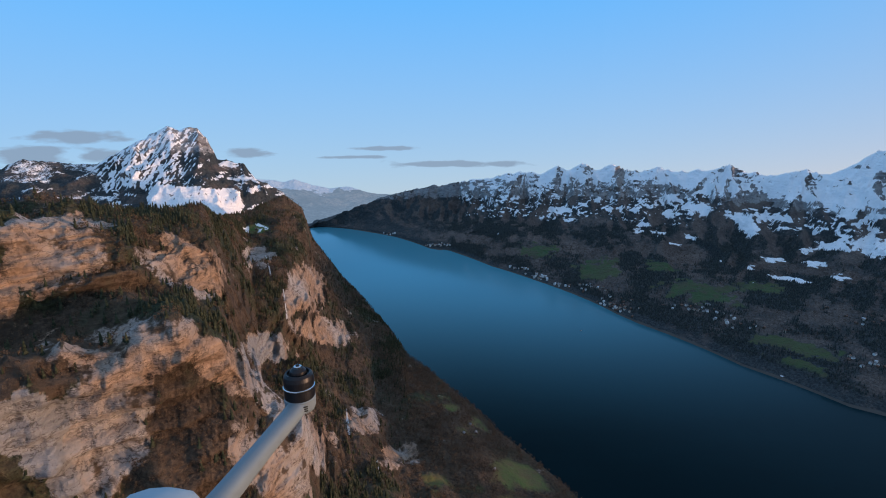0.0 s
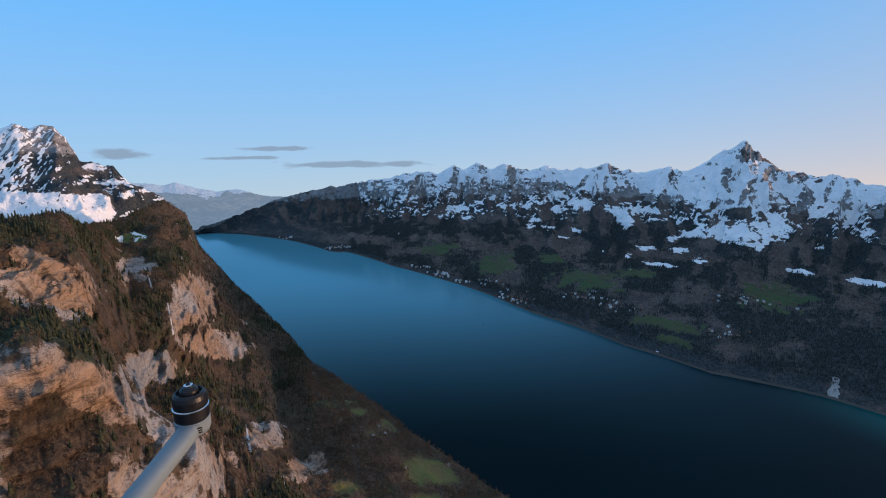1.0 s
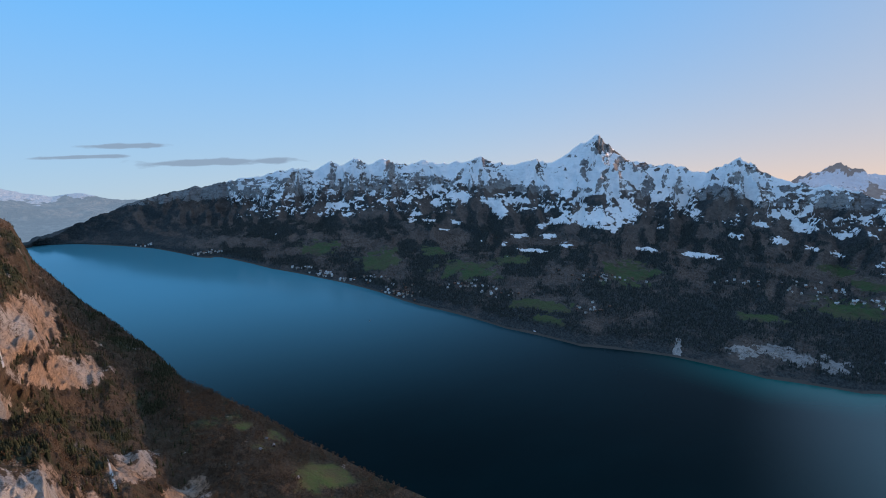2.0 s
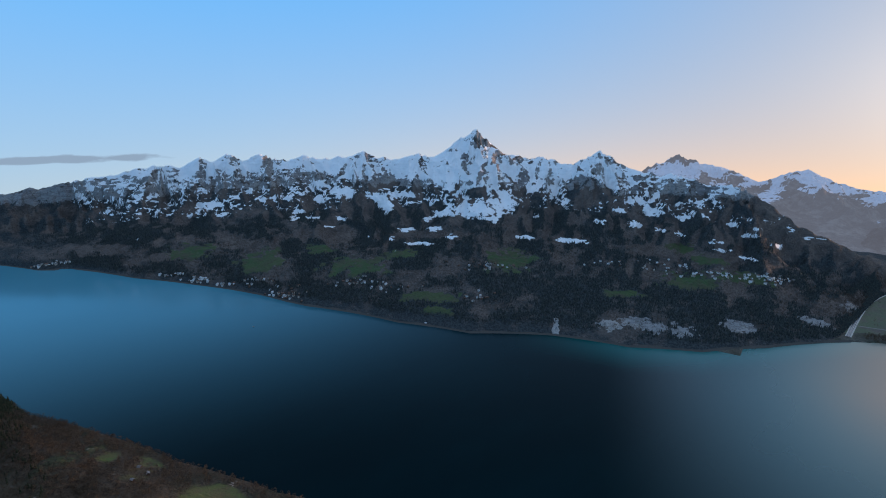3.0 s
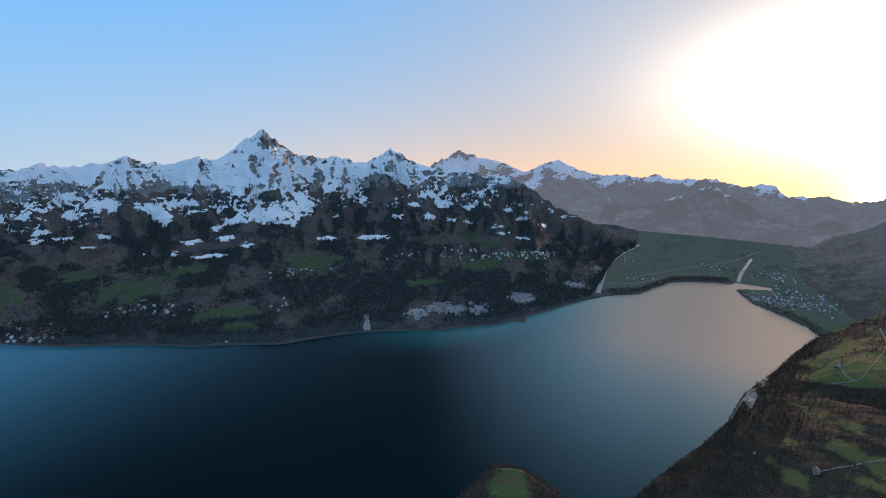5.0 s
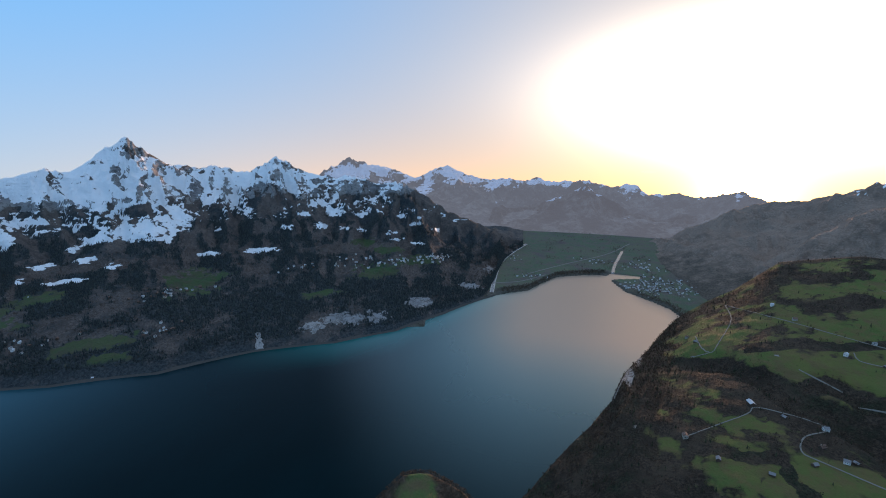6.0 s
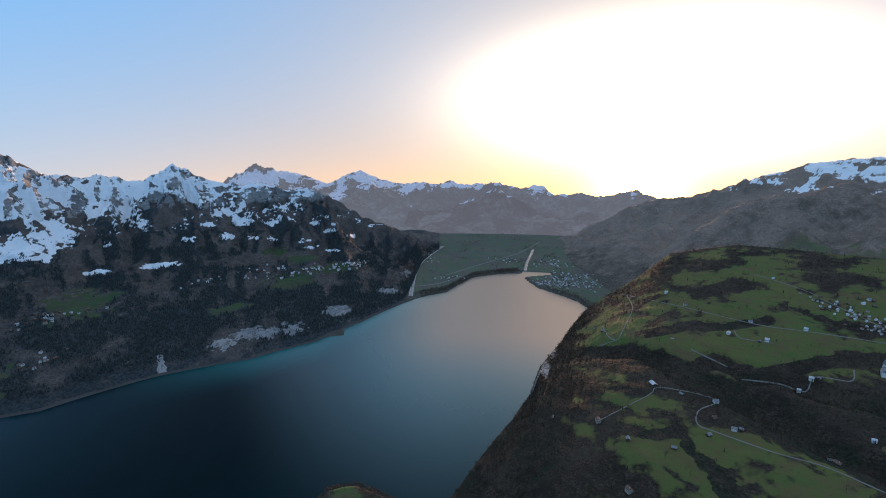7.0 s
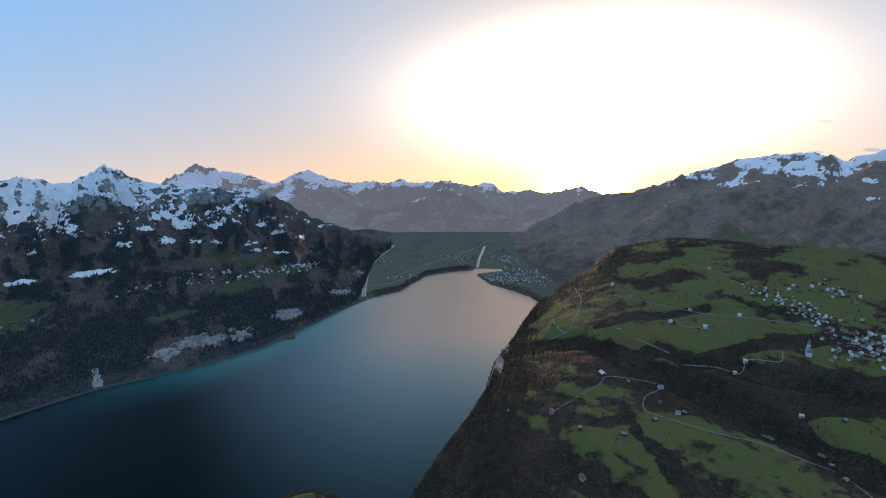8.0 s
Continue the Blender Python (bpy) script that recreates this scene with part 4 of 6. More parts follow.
snow = 0.50 + 0.55 * np.clip((dip_r - snow_foot) / 1.1, -1.6, 0.75) - 0.22 * couloirs + 0.40 * n2 + 0.42 * n3 - 0.20 * steep - 0.85 * bare + 0.24
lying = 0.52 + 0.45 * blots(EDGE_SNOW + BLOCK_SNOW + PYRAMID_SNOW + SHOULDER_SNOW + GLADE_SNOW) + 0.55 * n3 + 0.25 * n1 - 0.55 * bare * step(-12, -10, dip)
dark_spurs = step(-0.1, 0.5, blots(DARK_SPURS) + 0.5 * n3)
dust = 0.64 * step(0.09, 0.26, n3 + 0.6 * n2 - 0.15 * sunny) * step(-11.4, -8.8, dip_r - 0.6 * n2) * step(-2, 4, az_r)
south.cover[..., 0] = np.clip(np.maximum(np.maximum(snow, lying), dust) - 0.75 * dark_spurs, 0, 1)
green_land = step(-0.5, 0.7, blots(GREEN_FIELDS, 2.0) + 1.6 * n1 + 0.8 * n3)
tan_land = step(-0.4, 0.5, blots(TAN_PASTURES) + 0.8 * n1)
dark_land = step(-0.4, 0.4, blots(DARK_WOODS) + 0.6 * n1)
low = step(-10.5, -12.5, dip)
south.cover[..., 1] = np.clip((0.72 * green_land * (1 - dark_land) + 0.25 * step(0.15, 0.4, n2) * low) * step(0.02, 0.05, south.u), 0, 1)
south.cover[..., 2] = np.clip(np.maximum(step(-8.2, -6.4, dip_r) * (0.35 + 0.7 * steep + n1), step(-0.2, 0.5, blots(SHORE_CRAGS) + 0.9 * n3) * (0.75 + n1)), 0, 1)
# paler sunset flanks and darker foot put shading and haze into the woods
south.cover[..., 3] = np.clip(0.62 + 0.9 * n2 + 0.4 * n1 + 0.35 * dark_land - 0.5 * step(0.05, 0.5, sunny) + 0.3 * step(0.0, -0.5, sunny) - 0.75 * tan_land * (1 - dark_land) + 0.25 * step(0.10, 0.05, south.u), 0, 1)
j_up = int(0.5 * 330)
ia, ib = int(np.argmin(np.abs(south.azs - 36.8))), int(np.argmin(np.abs(south.azs - 53.2)))
south.build("far_shore_hillside", LAND_FAR, "dark wooded hillside with meadows on the far lake shore", "", "structure", j1=j_up + 1)
south.peak("mountain_range", LAND_FAR, "long snowy ridge with dark forest below the snow line", "mountain", 250, i1=ia + 1, j0=j_up)
south.peak("pyramid_mountain", LAND_FAR, "steep pyramid-shaped snowy rock summit above the lake", "mountain", 250, i0=ia, i1=ib + 1, j0=j_up)
south.peak("shoulder_mountain", LAND_FAR, "snow-streaked dark mountain with a long falling shoulder", "mountain", 260, i0=ib, j0=j_up)

# the summit behind the cliff
SUMMIT_CREST = ((-60, -3.5, 2700), (-45, -3.2, 2700), (-41.6, -2.9, 2700), (-40, -2.2, 2700), (-37.5, -2.5, 2700), (-34.8, -2.7, 2650), (-31.8, -0.9, 2550), (-28.5, 0.75, 2500), (-27.6, 0.3, 2500), (-25.9, 0.45, 2480), (-25.2, -0.4, 2450),
                (-24.3, -2.7, 2400), (-21.9, -3.0, 2350), (-20.6, -5.0, 2300), (-18, -6.4, 2250), (-16.3, -8.3, 2200))
summit = mountain(-60, -16.3, 0.13, 200, ((-60, 900), (-16, 1500)), SUMMIT_CREST, ((0, 0.5), (0.35, 0.54), (0.55, 0.63), (0.75, 0.78), (0.9, 0.92), (1, 1)), 36, 7.3, stretch=0.8)
clothe(summit, 395, 100, 6.0, rocky=0.75)
sa, sdip = summit.azs[:, None] + 0 * summit.z, np.degrees(np.arctan2(summit.z - EYE, summit.r))
q = np.radians(sa) * 2300
slabs = fbm((q - 0.8 * summit.z) / 8, (q + 1.2 * summit.z) / 50, summit.r / 120, 5, 0.65, seed=33)
flank = step(-35.5, -33.5, sa) * step(-24.2, -25.4, sa) * step(-6.0, -4.6, sdip)
peak = flank * (0.58 + 1.7 * slabs - 0.45 * step(-28.5, -25.5, sa) - 0.25 * step(0.1, -2.5, sdip) * step(-30, -27, sa))
summit.cover[..., 0] = summit.cover[..., 0] * (1 - flank) * np.where(sa < -34.5, 0.5, 0.8) + np.clip(peak, 0, 1)
pan = step(-31.6, -30.6, sa) * step(-21.8, -22.8, sa) * step(-8.6, -8.2, sdip) * step(-4.6 - 0.12 * (sa + 31), -5.2 - 0.12 * (sa + 31), sdip)
pan = step(0.35, 0.6, pan + 0.7 * fbm(q / 60, summit.r / 90, summit.z / 20, 4, 0.6, seed=38) * step(0.02, 0.3, pan))
dots = step(0.34, 0.42, fbm(q / 22, summit.r / 40, summit.z / 10, 3, seed=37))
summit.cover[..., 0] = np.clip(np.maximum(summit.cover[..., 0], pan * (1 - dots)), 0, 1)
summit.cover[..., 2] = np.maximum(summit.cover[..., 2], 0.8 * flank) * step(-3.2, -0.8, sdip)
summit.peak("summit_mountain", LAND_FAR, "steep snow-covered limestone summit lit pink by the low sun", "mountain", 120)

# ranges beyond both ends of the lake
EAST = ((-30, -5.4, 4300), (-20.6, -4.75, 4300), (-19.2, -4.95, 4300), (-18, -5.2, 4300), (-16.8, -4.95, 4300), (-15.3, -5.5, 4300), (-13.2, -6.05, 4280), (-10.7, -5.9, 4250), (-8.8, -6.6, 4200), (-6.2, -7.0, 4150), (-2, -8.6, 4100))
east = mountain(-30, -2, 0.2, 90, ((-30, 3320), (-2, 3320)), EAST, ((0, 0), (0.5, 0.35), (1, 1)), 20, 12.1, back=400, crest_rough=7)
clothe(east, 175, 60, 9.0, patch=0, tongues=40)
FAR_WEST = ((58, -6.0, 4300), (61.5, -5.1, 4300), (63.2, -4.2, 4300), (64.1, -3.9, 4300), (67.3, -4.1, 4300), (69.5, -4.7, 4250), (71.6, -5.4, 4200), (73, -4.8, 4100), (74.2, -4.35, 4050), (75.3, -4.2, 4050), (76.5, -4.8, 4050),
            (78.9, -5.65, 4100), (81.6, -5.7, 4100), (84, -5.75, 4100), (85.6, -5.3, 4100), (86.4, -5.7, 4100), (89, -5.75, 4100))
WEST = ((88.1, -5.7, 4000), (91.3, -5.65, 3950), (92.5, -6.0, 3950), (93.7, -6.25, 3950), (95.2, -5.8, 3900), (96, -5.75, 3900), (97.5, -6.8, 3850), (99.2, -6.6, 3800), (100.4, -6.45, 3800), (101.5, -6.8, 3800), (103.4, -6.8, 3750), (107, -7.2, 3700), (112, -7.8, 3650))
west = mountain(58, 112, 0.13, 130, ((58, 3000), (80, 2960), (112, 2960)), FAR_WEST + WEST[1:], ((0, 0), (0.25, 0.26), (0.6, 0.52), (1, 1)), 60, 21.4, back=500, stretch=0.7, crest_rough=5)
clothe(west, np.interp(west.azs, (58, 72, 78, 90, 100, 106, 112), (185, 185, 160, 140, 155, 210, 270))[:, None], 60, 12.0, patch=0, tongues=80, rocky=0.2)
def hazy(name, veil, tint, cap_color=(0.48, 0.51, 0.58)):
    """Far mountains with haze put into their surface as a tinted glow."""
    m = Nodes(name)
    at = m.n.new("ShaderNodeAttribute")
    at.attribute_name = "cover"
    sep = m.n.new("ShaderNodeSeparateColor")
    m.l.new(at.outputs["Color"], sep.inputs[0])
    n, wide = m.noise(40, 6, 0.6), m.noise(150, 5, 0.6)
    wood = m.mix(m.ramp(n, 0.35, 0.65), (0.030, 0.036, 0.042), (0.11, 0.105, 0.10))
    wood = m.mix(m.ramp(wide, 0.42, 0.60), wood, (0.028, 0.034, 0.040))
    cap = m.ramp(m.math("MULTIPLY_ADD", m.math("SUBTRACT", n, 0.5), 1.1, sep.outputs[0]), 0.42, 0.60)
    # emission stands for haze; the slopes themselves give off no light
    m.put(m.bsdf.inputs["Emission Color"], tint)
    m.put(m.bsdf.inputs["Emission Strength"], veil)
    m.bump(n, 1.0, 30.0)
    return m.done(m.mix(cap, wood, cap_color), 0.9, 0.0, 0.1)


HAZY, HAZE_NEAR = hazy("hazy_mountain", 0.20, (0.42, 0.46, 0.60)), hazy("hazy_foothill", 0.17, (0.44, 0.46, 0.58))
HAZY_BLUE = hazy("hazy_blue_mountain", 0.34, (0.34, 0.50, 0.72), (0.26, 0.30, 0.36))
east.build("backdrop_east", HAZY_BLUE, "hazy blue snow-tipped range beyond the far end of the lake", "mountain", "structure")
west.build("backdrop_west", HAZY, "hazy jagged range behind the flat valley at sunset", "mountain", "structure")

FORE = ((76, -11.2, 3350), (79, -10.0, 3350), (81, -9.5, 3350), (85, -8.4, 3350), (88.9, -7.2, 3350), (90.9, -6.3, 3350), (93.5, -7.5, 3350), (96.2, -8.9, 3350), (98.8, -9.4, 3350), (101, -8.6, 3350), (103, -9.0, 3350), (108, -10.5, 3350))
fore = mountain(76, 108, 0.16, 90, ((76, 2930), (108, 2930)), FORE, ((0, 0), (0.3, 0.3), (0.7, 0.66), (1, 1)), 40, 61.3, back=300, stretch=0.7)
clothe(fore, 175, 60, 27.0, patch=0, tongues=40)
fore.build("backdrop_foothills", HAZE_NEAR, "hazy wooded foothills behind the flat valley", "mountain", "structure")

# the long ridge on the sunset side and the wooded hill under it
RIDGE = ((96.5, -12.6, 2950), (98, -12.0, 2950), (99.5, -11.4, 2980), (102, -10.0, 3000), (104.5, -8.65, 3020), (106.9, -7.35, 3050), (108.8, -6.8, 3000), (110.4, -6.8, 2980), (113.2, -5.9, 2950), (114.9, -5.3, 2920), (117.9, -4.15, 2900), (120.3, -3.35, 2900),
         (122.7, -2.7, 2900), (125.7, -2.25, 2900), (127.5, -2.6, 2880), (129.2, -3.1, 2850), (130.2, -2.3, 2800), (131.9, -1.5, 2750), (140, -1.2, 2700), (180, -2, 2600))
ridge = mountain(96.5, 180, 0.16, 130, ((96.5, 2500), (104, 1900), (110, 1650), (180, 1650)), RIDGE, ((0, 0.0), (0.1, 0.1), (0.3, 0.34), (0.6, 0.6), (1, 1)), 40, 31.2, stretch=0.7)
clothe(ridge, 395, 70, 15.0, lambda s, n1, n2: step(112, 122, s.azs)[:, None] * step(0.4, 0.25, s.u) * (0.5 + n2))
ridge.cover[..., 2] = ridge.cover[..., 2] * 0.35
ridge.cover[..., 3] = np.clip(1.15 - 2.0 * ridge.u + 0.5 * fbm(ridge.x / 130, ridge.y / 130, ridge.z / 90, 4, seed=81), 0, 1)
ridge.peak("long_ridge", LAND_HILL, "long dark wooded ridge with a snowy back under the sunset", "mountain", 95)
HILL = ((108, -13.0, 2150), (110.8, -11.4, 2200), (111.9, -10.2, 2220), (114.0, -8.5, 2250), (116.1, -7.1, 2300), (118.2, -6.4, 2300), (120.6, -5.8, 2300), (122.5, -5.0, 2300), (124.3, -4.55, 2300), (126.1, -4.75, 2300), (127.9, -5.3, 2300),
        (129, -4.8, 2300), (130.1, -3.8, 2300), (131.1, -2.8, 2280), (134, -2.2, 2250), (150, -2, 2200), (180, -3, 2200))
hill = mountain(108, 180, 0.16, 110, ((108, 1650), (180, 1650)), HILL, ((0, 0.42), (0.3, 0.54), (0.6, 0.72), (1, 1)), 30, 41.0, stretch=0.7, back=500)
clothe(hill, 520, 60, 18.0, lambda s, n1, n2: step(110, 114, s.azs)[:, None] * step(0.62, 0.35, s.u) * (0.62 + 1.2 * n2 + 0.9 * n1))
hill.cover[..., 2] = hill.cover[..., 2] * 0.35
hill.cover[..., 3] = np.clip(0.75 - 0.7 * hill.u + 0.6 * fbm(hill.x / 130, hill.y / 130, hill.z / 90, 4, seed=83), 0, 1)
hill.build("wooded_hill", LAND_HILL, "dark wooded hill above the meadows", "hill")

# land behind the viewer closes the bowl
BACK = ((175, -2, 2600), (210, 3, 2200), (250, 5, 2000), (285, 0, 2300), (300, -3.5, 2700))
rear = mountain(175, 300, 1.0, 60, ((175, 300), (300, 300)), BACK, ((0, 0.2), (0.5, 0.5), (1, 1)), 30, 51.0)
clothe(rear, 420, 100, 22.0)
rear.build("rear_mountain", LAND_FAR, "wooded mountainside behind the viewpoint", "", "structure")

# ---------------------------------------------------------------- helpers for things


def part(name, bm, material, parent=None, label=""):
    me = bpy.data.meshes.new(name)
    bmesh.ops.recalc_face_normals(bm, faces=bm.faces)
    bm.to_mesh(me)
    bm.free()
    me.materials.append(material)
    ob = new(name, me)
    ob.parent = parent
    return tagged(ob, label)


def raw(name, verts, faces, material, label="", category="", kind="", smooth=False, parent=None):
    me = bpy.data.meshes.new(name)
    me.from_pydata([tuple(v) for v in verts], [], faces)
    me.update()
    if smooth:
        me.polygons.foreach_set("use_smooth", np.ones(len(me.polygons), dtype=bool))
    me.materials.append(material)
    ob = new(name, me)
    ob.parent = parent
    return tagged(ob, label, category, kind=kind)


def box(bm, cx, cy, cz, sx, sy, sz, bevel=0.0):
    g = bmesh.ops.create_cube(bm, size=1, matrix=Matrix.Translation((cx, cy, cz)) @ Matrix.Diagonal((sx, sy, sz, 1)))
    if bevel:
        es = list({e for v in g["verts"] for e in v.link_edges})
        bmesh.ops.bevel(bm, geom=es, offset=bevel, segments=3, affect="EDGES", profile=0.5)


def turned(bm, profile, m=Matrix(), seg=40):
    """A lathe body from (radius, height) pairs."""
    rings = []
    for rad_, h in profile:
        rings.append([bm.verts.new(m @ Vector((rad_ * math.cos(2 * math.pi * k / seg), rad_ * math.sin(2 * math.pi * k / seg), h))) for k in range(seg)])
    for lo, hi in zip(rings, rings[1:]):
        for k in range(seg):
            bm.faces.new((lo[k], lo[(k + 1) % seg], hi[(k + 1) % seg], hi[k]))
    bm.faces.new(rings[0][::-1]), bm.faces.new(rings[-1])


# ---------------------------------------------------------------- the drone's arm below the camera
PALE_PLASTIC = plain("pale_blue_grey_plastic", (0.25, 0.33, 0.38), 0.5, vary=0.08, size=0.02)
GREY_PLASTIC = plain("pale_grey_plastic", (0.155, 0.195, 0.215), 0.55, vary=0.10, size=0.02)
BLACK_METAL = plain("black_anodised_metal", (0.016, 0.016, 0.018), 0.35, 0.3, 0.3, 0.01)
STEEL = plain("bright_steel", (0.62, 0.63, 0.65), 0.22, 1.0, 0.1, 0.01)
SLOT = plain("dark_slot", (0.008, 0.008, 0.008), 0.8)
drone = tagged(new("drone"), "pale grey camera drone with one motor arm in view", "drone")
drone.location = (-0.119, 0.366, EYE - 0.1945)
MH = 0.0124  # the motor's radius
bm = bmesh.new()
turned(bm, ((MH * 0.96, -0.016), (MH, -0.0148), (MH, -0.0068), (MH * 0.985, -0.006)))
motor = part("motor", bm, BLACK_METAL, drone, "black round motor housing")
bm = bmesh.new()
turned(bm, ((MH * 1.0, -0.0070), (MH * 1.03, -0.0066), (MH * 1.03, -0.0060), (MH * 0.98, -0.0056)))
part("ring", bm, STEEL, motor, "thin bright steel ring")
bm = bmesh.new()
turned(bm, ((MH * 0.97, -0.0056), (MH * 1.0, -0.0030), (MH * 0.99, 0.0005), (MH * 0.93, 0.0036), (MH * 0.80, 0.0056), (MH * 0.72, 0.0054), (MH * 0.66, 0.0030), (MH * 0.58, 0.0030), (MH * 0.52, 0.0072), (MH * 0.34, 0.0096)))
part("cap", bm, BLACK_METAL, motor, "black domed motor cap")
bm = bmesh.new()
turned(bm, ((MH * 0.26, 0.0096), (MH * 0.26, 0.0108), (MH * 0.2, 0.0112)), seg=24)
part("screw", bm, STEEL, motor, "bright round screw head")
bm = bmesh.new()
turned(bm, ((MH * 0.13, 0.0110), (MH * 0.13, 0.0116), (MH * 0.08, 0.0117)), seg=12)
part("screw_socket", bm, SLOT, motor, "dark screw socket")
# the motor mount flows into a tapering arm towards the body
bm = bmesh.new()
path = [(Vector((0, 0.004, -0.021)), 0.0112, 0.0072), (Vector((-0.0005, -0.010, -0.022)), 0.0078, 0.0060), (Vector((-0.003, -0.024, -0.0225)), 0.0078, 0.0060), (Vector((-0.0100, -0.055, -0.0245)), 0.0072, 0.0062),
        (Vector((-0.0180, -0.090, -0.0275)), 0.0076, 0.0070), (Vector((-0.0265, -0.125, -0.031)), 0.0084, 0.0080), (Vector((-0.034, -0.165, -0.036)), 0.0095, 0.0095)]
rings = []
for p, w, h in path:
    ring = []
    for k in range(20):
        a = 2 * math.pi * k / 20
        c, s_ = math.cos(a), math.sin(a)
        ring.append(bm.verts.new(p + Vector((w * math.copysign(abs(c) ** 0.7, c), 0, h * math.copysign(abs(s_) ** 0.7, s_)))))
    rings.append(ring)
for lo, hi in zip(rings, rings[1:]):
    for k in range(20):
        bm.faces.new((lo[k], lo[(k + 1) % 20], hi[(k + 1) % 20], hi[k]))
bm.faces.new(rings[0]), bm.faces.new(rings[-1][::-1])
arm = part("arm", bm, GREY_PLASTIC, drone, "pale grey tapering plastic arm")
arm.data.polygons.foreach_set("use_smooth", np.ones(len(arm.data.polygons), dtype=bool))
bm = bmesh.new()
turned(bm, ((MH * 0.90, -0.027), (MH * 1.0, -0.024), (MH * 1.02, -0.0165), (MH * 0.94, -0.0155)))
part("motor_mount", bm, GREY_PLASTIC, arm)
for k in range(3):
    bm = bmesh.new()
    box(bm, 0, 0, 0, 0.0070, 0.0006, 0.0007)
    bmesh.ops.transform(bm, verts=bm.verts, matrix=pose(0.0062, -0.0127, -0.0190 - 0.0018 * k, 0, 0, 25))
    part("vent_slot", bm, SLOT, arm, "dark vent slot")
bm = bmesh.new()
box(bm, 0, 0, 0, 0.044, 0.085, 0.052, 0.018)
bmesh.ops.transform(bm, verts=bm.verts, matrix=pose(-0.008, -0.205, 0.012, 4, 0, 6))
hull = part("body", bm, PALE_PLASTIC, drone, "rounded pale grey drone body")
hull.data.polygons.foreach_set("use_smooth", np.ones(len(hull.data.polygons), dtype=bool))

# ---------------------------------------------------------------- houses
WALLS = [plain("white_render", (0.74, 0.72, 0.68), 0.85, vary=0.12), plain("cream_render", (0.46, 0.40, 0.33), 0.85, vary=0.12), plain("dark_timber", (0.10, 0.065, 0.045), 0.8, vary=0.3, size=0.6)]
ROOFS = [plain("grey_tiles", (0.22, 0.21, 0.21), 0.7, vary=0.3, size=0.8), plain("brown_tiles", (0.17, 0.10, 0.075), 0.75, vary=0.3, size=0.8), plain("pale_sheet_roof", (0.52, 0.53, 0.55), 0.5, vary=0.15)]
PANE = plain("dark_window_pane", (0.02, 0.025, 0.03), 0.15, vary=0.2)
SHUTTER = plain("timber_door", (0.09, 0.05, 0.03), 0.7)


def house(w, d, h, pitch, wall_mat, roof_mat, label, category="house", windows=True):
    """A gabled house: walls, an overhanging roof with thickness, a chimney, windows and a door."""
    ob = tagged(new(category.replace(" ", "_")), label, category)
    bm = bmesh.new()
    g = h + pitch
    v = [bm.verts.new(c) for c in ((-w / 2, -d / 2, -3), (w / 2, -d / 2, -3), (w / 2, d / 2, -3), (-w / 2, d / 2, -3), (-w / 2, -d / 2, h), (w / 2, -d / 2, h), (w / 2, d / 2, h), (-w / 2, d / 2, h), (0, -d / 2, g), (0, d / 2, g))]
    for f in ((0, 1, 5, 8, 4), (2, 3, 7, 9, 6), (1, 2, 6, 5), (3, 0, 4, 7), (0, 3, 2, 1), (4, 8, 9, 7), (5, 6, 9, 8)):
        bm.faces.new([v[i] for i in f])
    part("wall", bm, wall_mat, ob)
    o, th = 0.5, 0.28
    k = pitch / (w / 2)
    for side in (-1, 1):
        bm = bmesh.new()
        x1 = side * (w / 2 + o)
        z1 = g - k * (w / 2 + o)
        q = [(0, g + 0.02), (x1, z1 + 0.02), (x1, z1 + th), (0, g + th)]
        a = [bm.verts.new((x, -d / 2 - o, z)) for x, z in q]
        b = [bm.verts.new((x, d / 2 + o, z)) for x, z in q]
        bm.faces.new(a), bm.faces.new(b[::-1])
        for i in range(4):
            bm.faces.new((a[i], a[(i + 1) % 4], b[(i + 1) % 4], b[i]))
        part("roof", bm, roof_mat, ob)
    if windows:
        bm = bmesh.new()
        box(bm, w * 0.2, d * 0.2, g + 0.1, 0.7, 0.7, 1.8)
        part("chimney", bm, WALLS[1], ob)
        for sx in (-1, 1):
            for y in (-d * 0.28, d * 0.05, d * 0.32):
                bm = bmesh.new()
                box(bm, sx * w / 2, y, h * 0.58, 0.12, 1.1, 1.3)
                part("window", bm, PANE, ob)
        for sy in (-1, 1):
            for x in (-w * 0.24, w * 0.24):
                bm = bmesh.new()
                box(bm, x, sy * d / 2, h * 0.62, 1.1, 0.12, 1.3)
                part("window", bm, PANE, ob)
        bm = bmesh.new()
        box(bm, 0, -d / 2, 1.05, 1.1, 0.14, 2.1)
        part("door", bm, SHUTTER, ob)
    return ob


KINDS = [
    house(7.5, 9.5, 5.0, 3.0, WALLS[0], ROOFS[0], "small white rendered house with a grey gabled roof", "house", False),
    house(8.5, 10.5, 5.4, 3.2, WALLS[1], ROOFS[1], "cream rendered house with a brown gabled roof", "house", False),
    house(8.0, 11.0, 4.6, 3.4, WALLS[2], ROOFS[1], "dark timber chalet with a brown gabled roof", "house", False),
    house(9.0, 9.0, 6.0, 2.6, WALLS[0], ROOFS[2], "white house with a pale sheet-metal roof", "house", False),
]
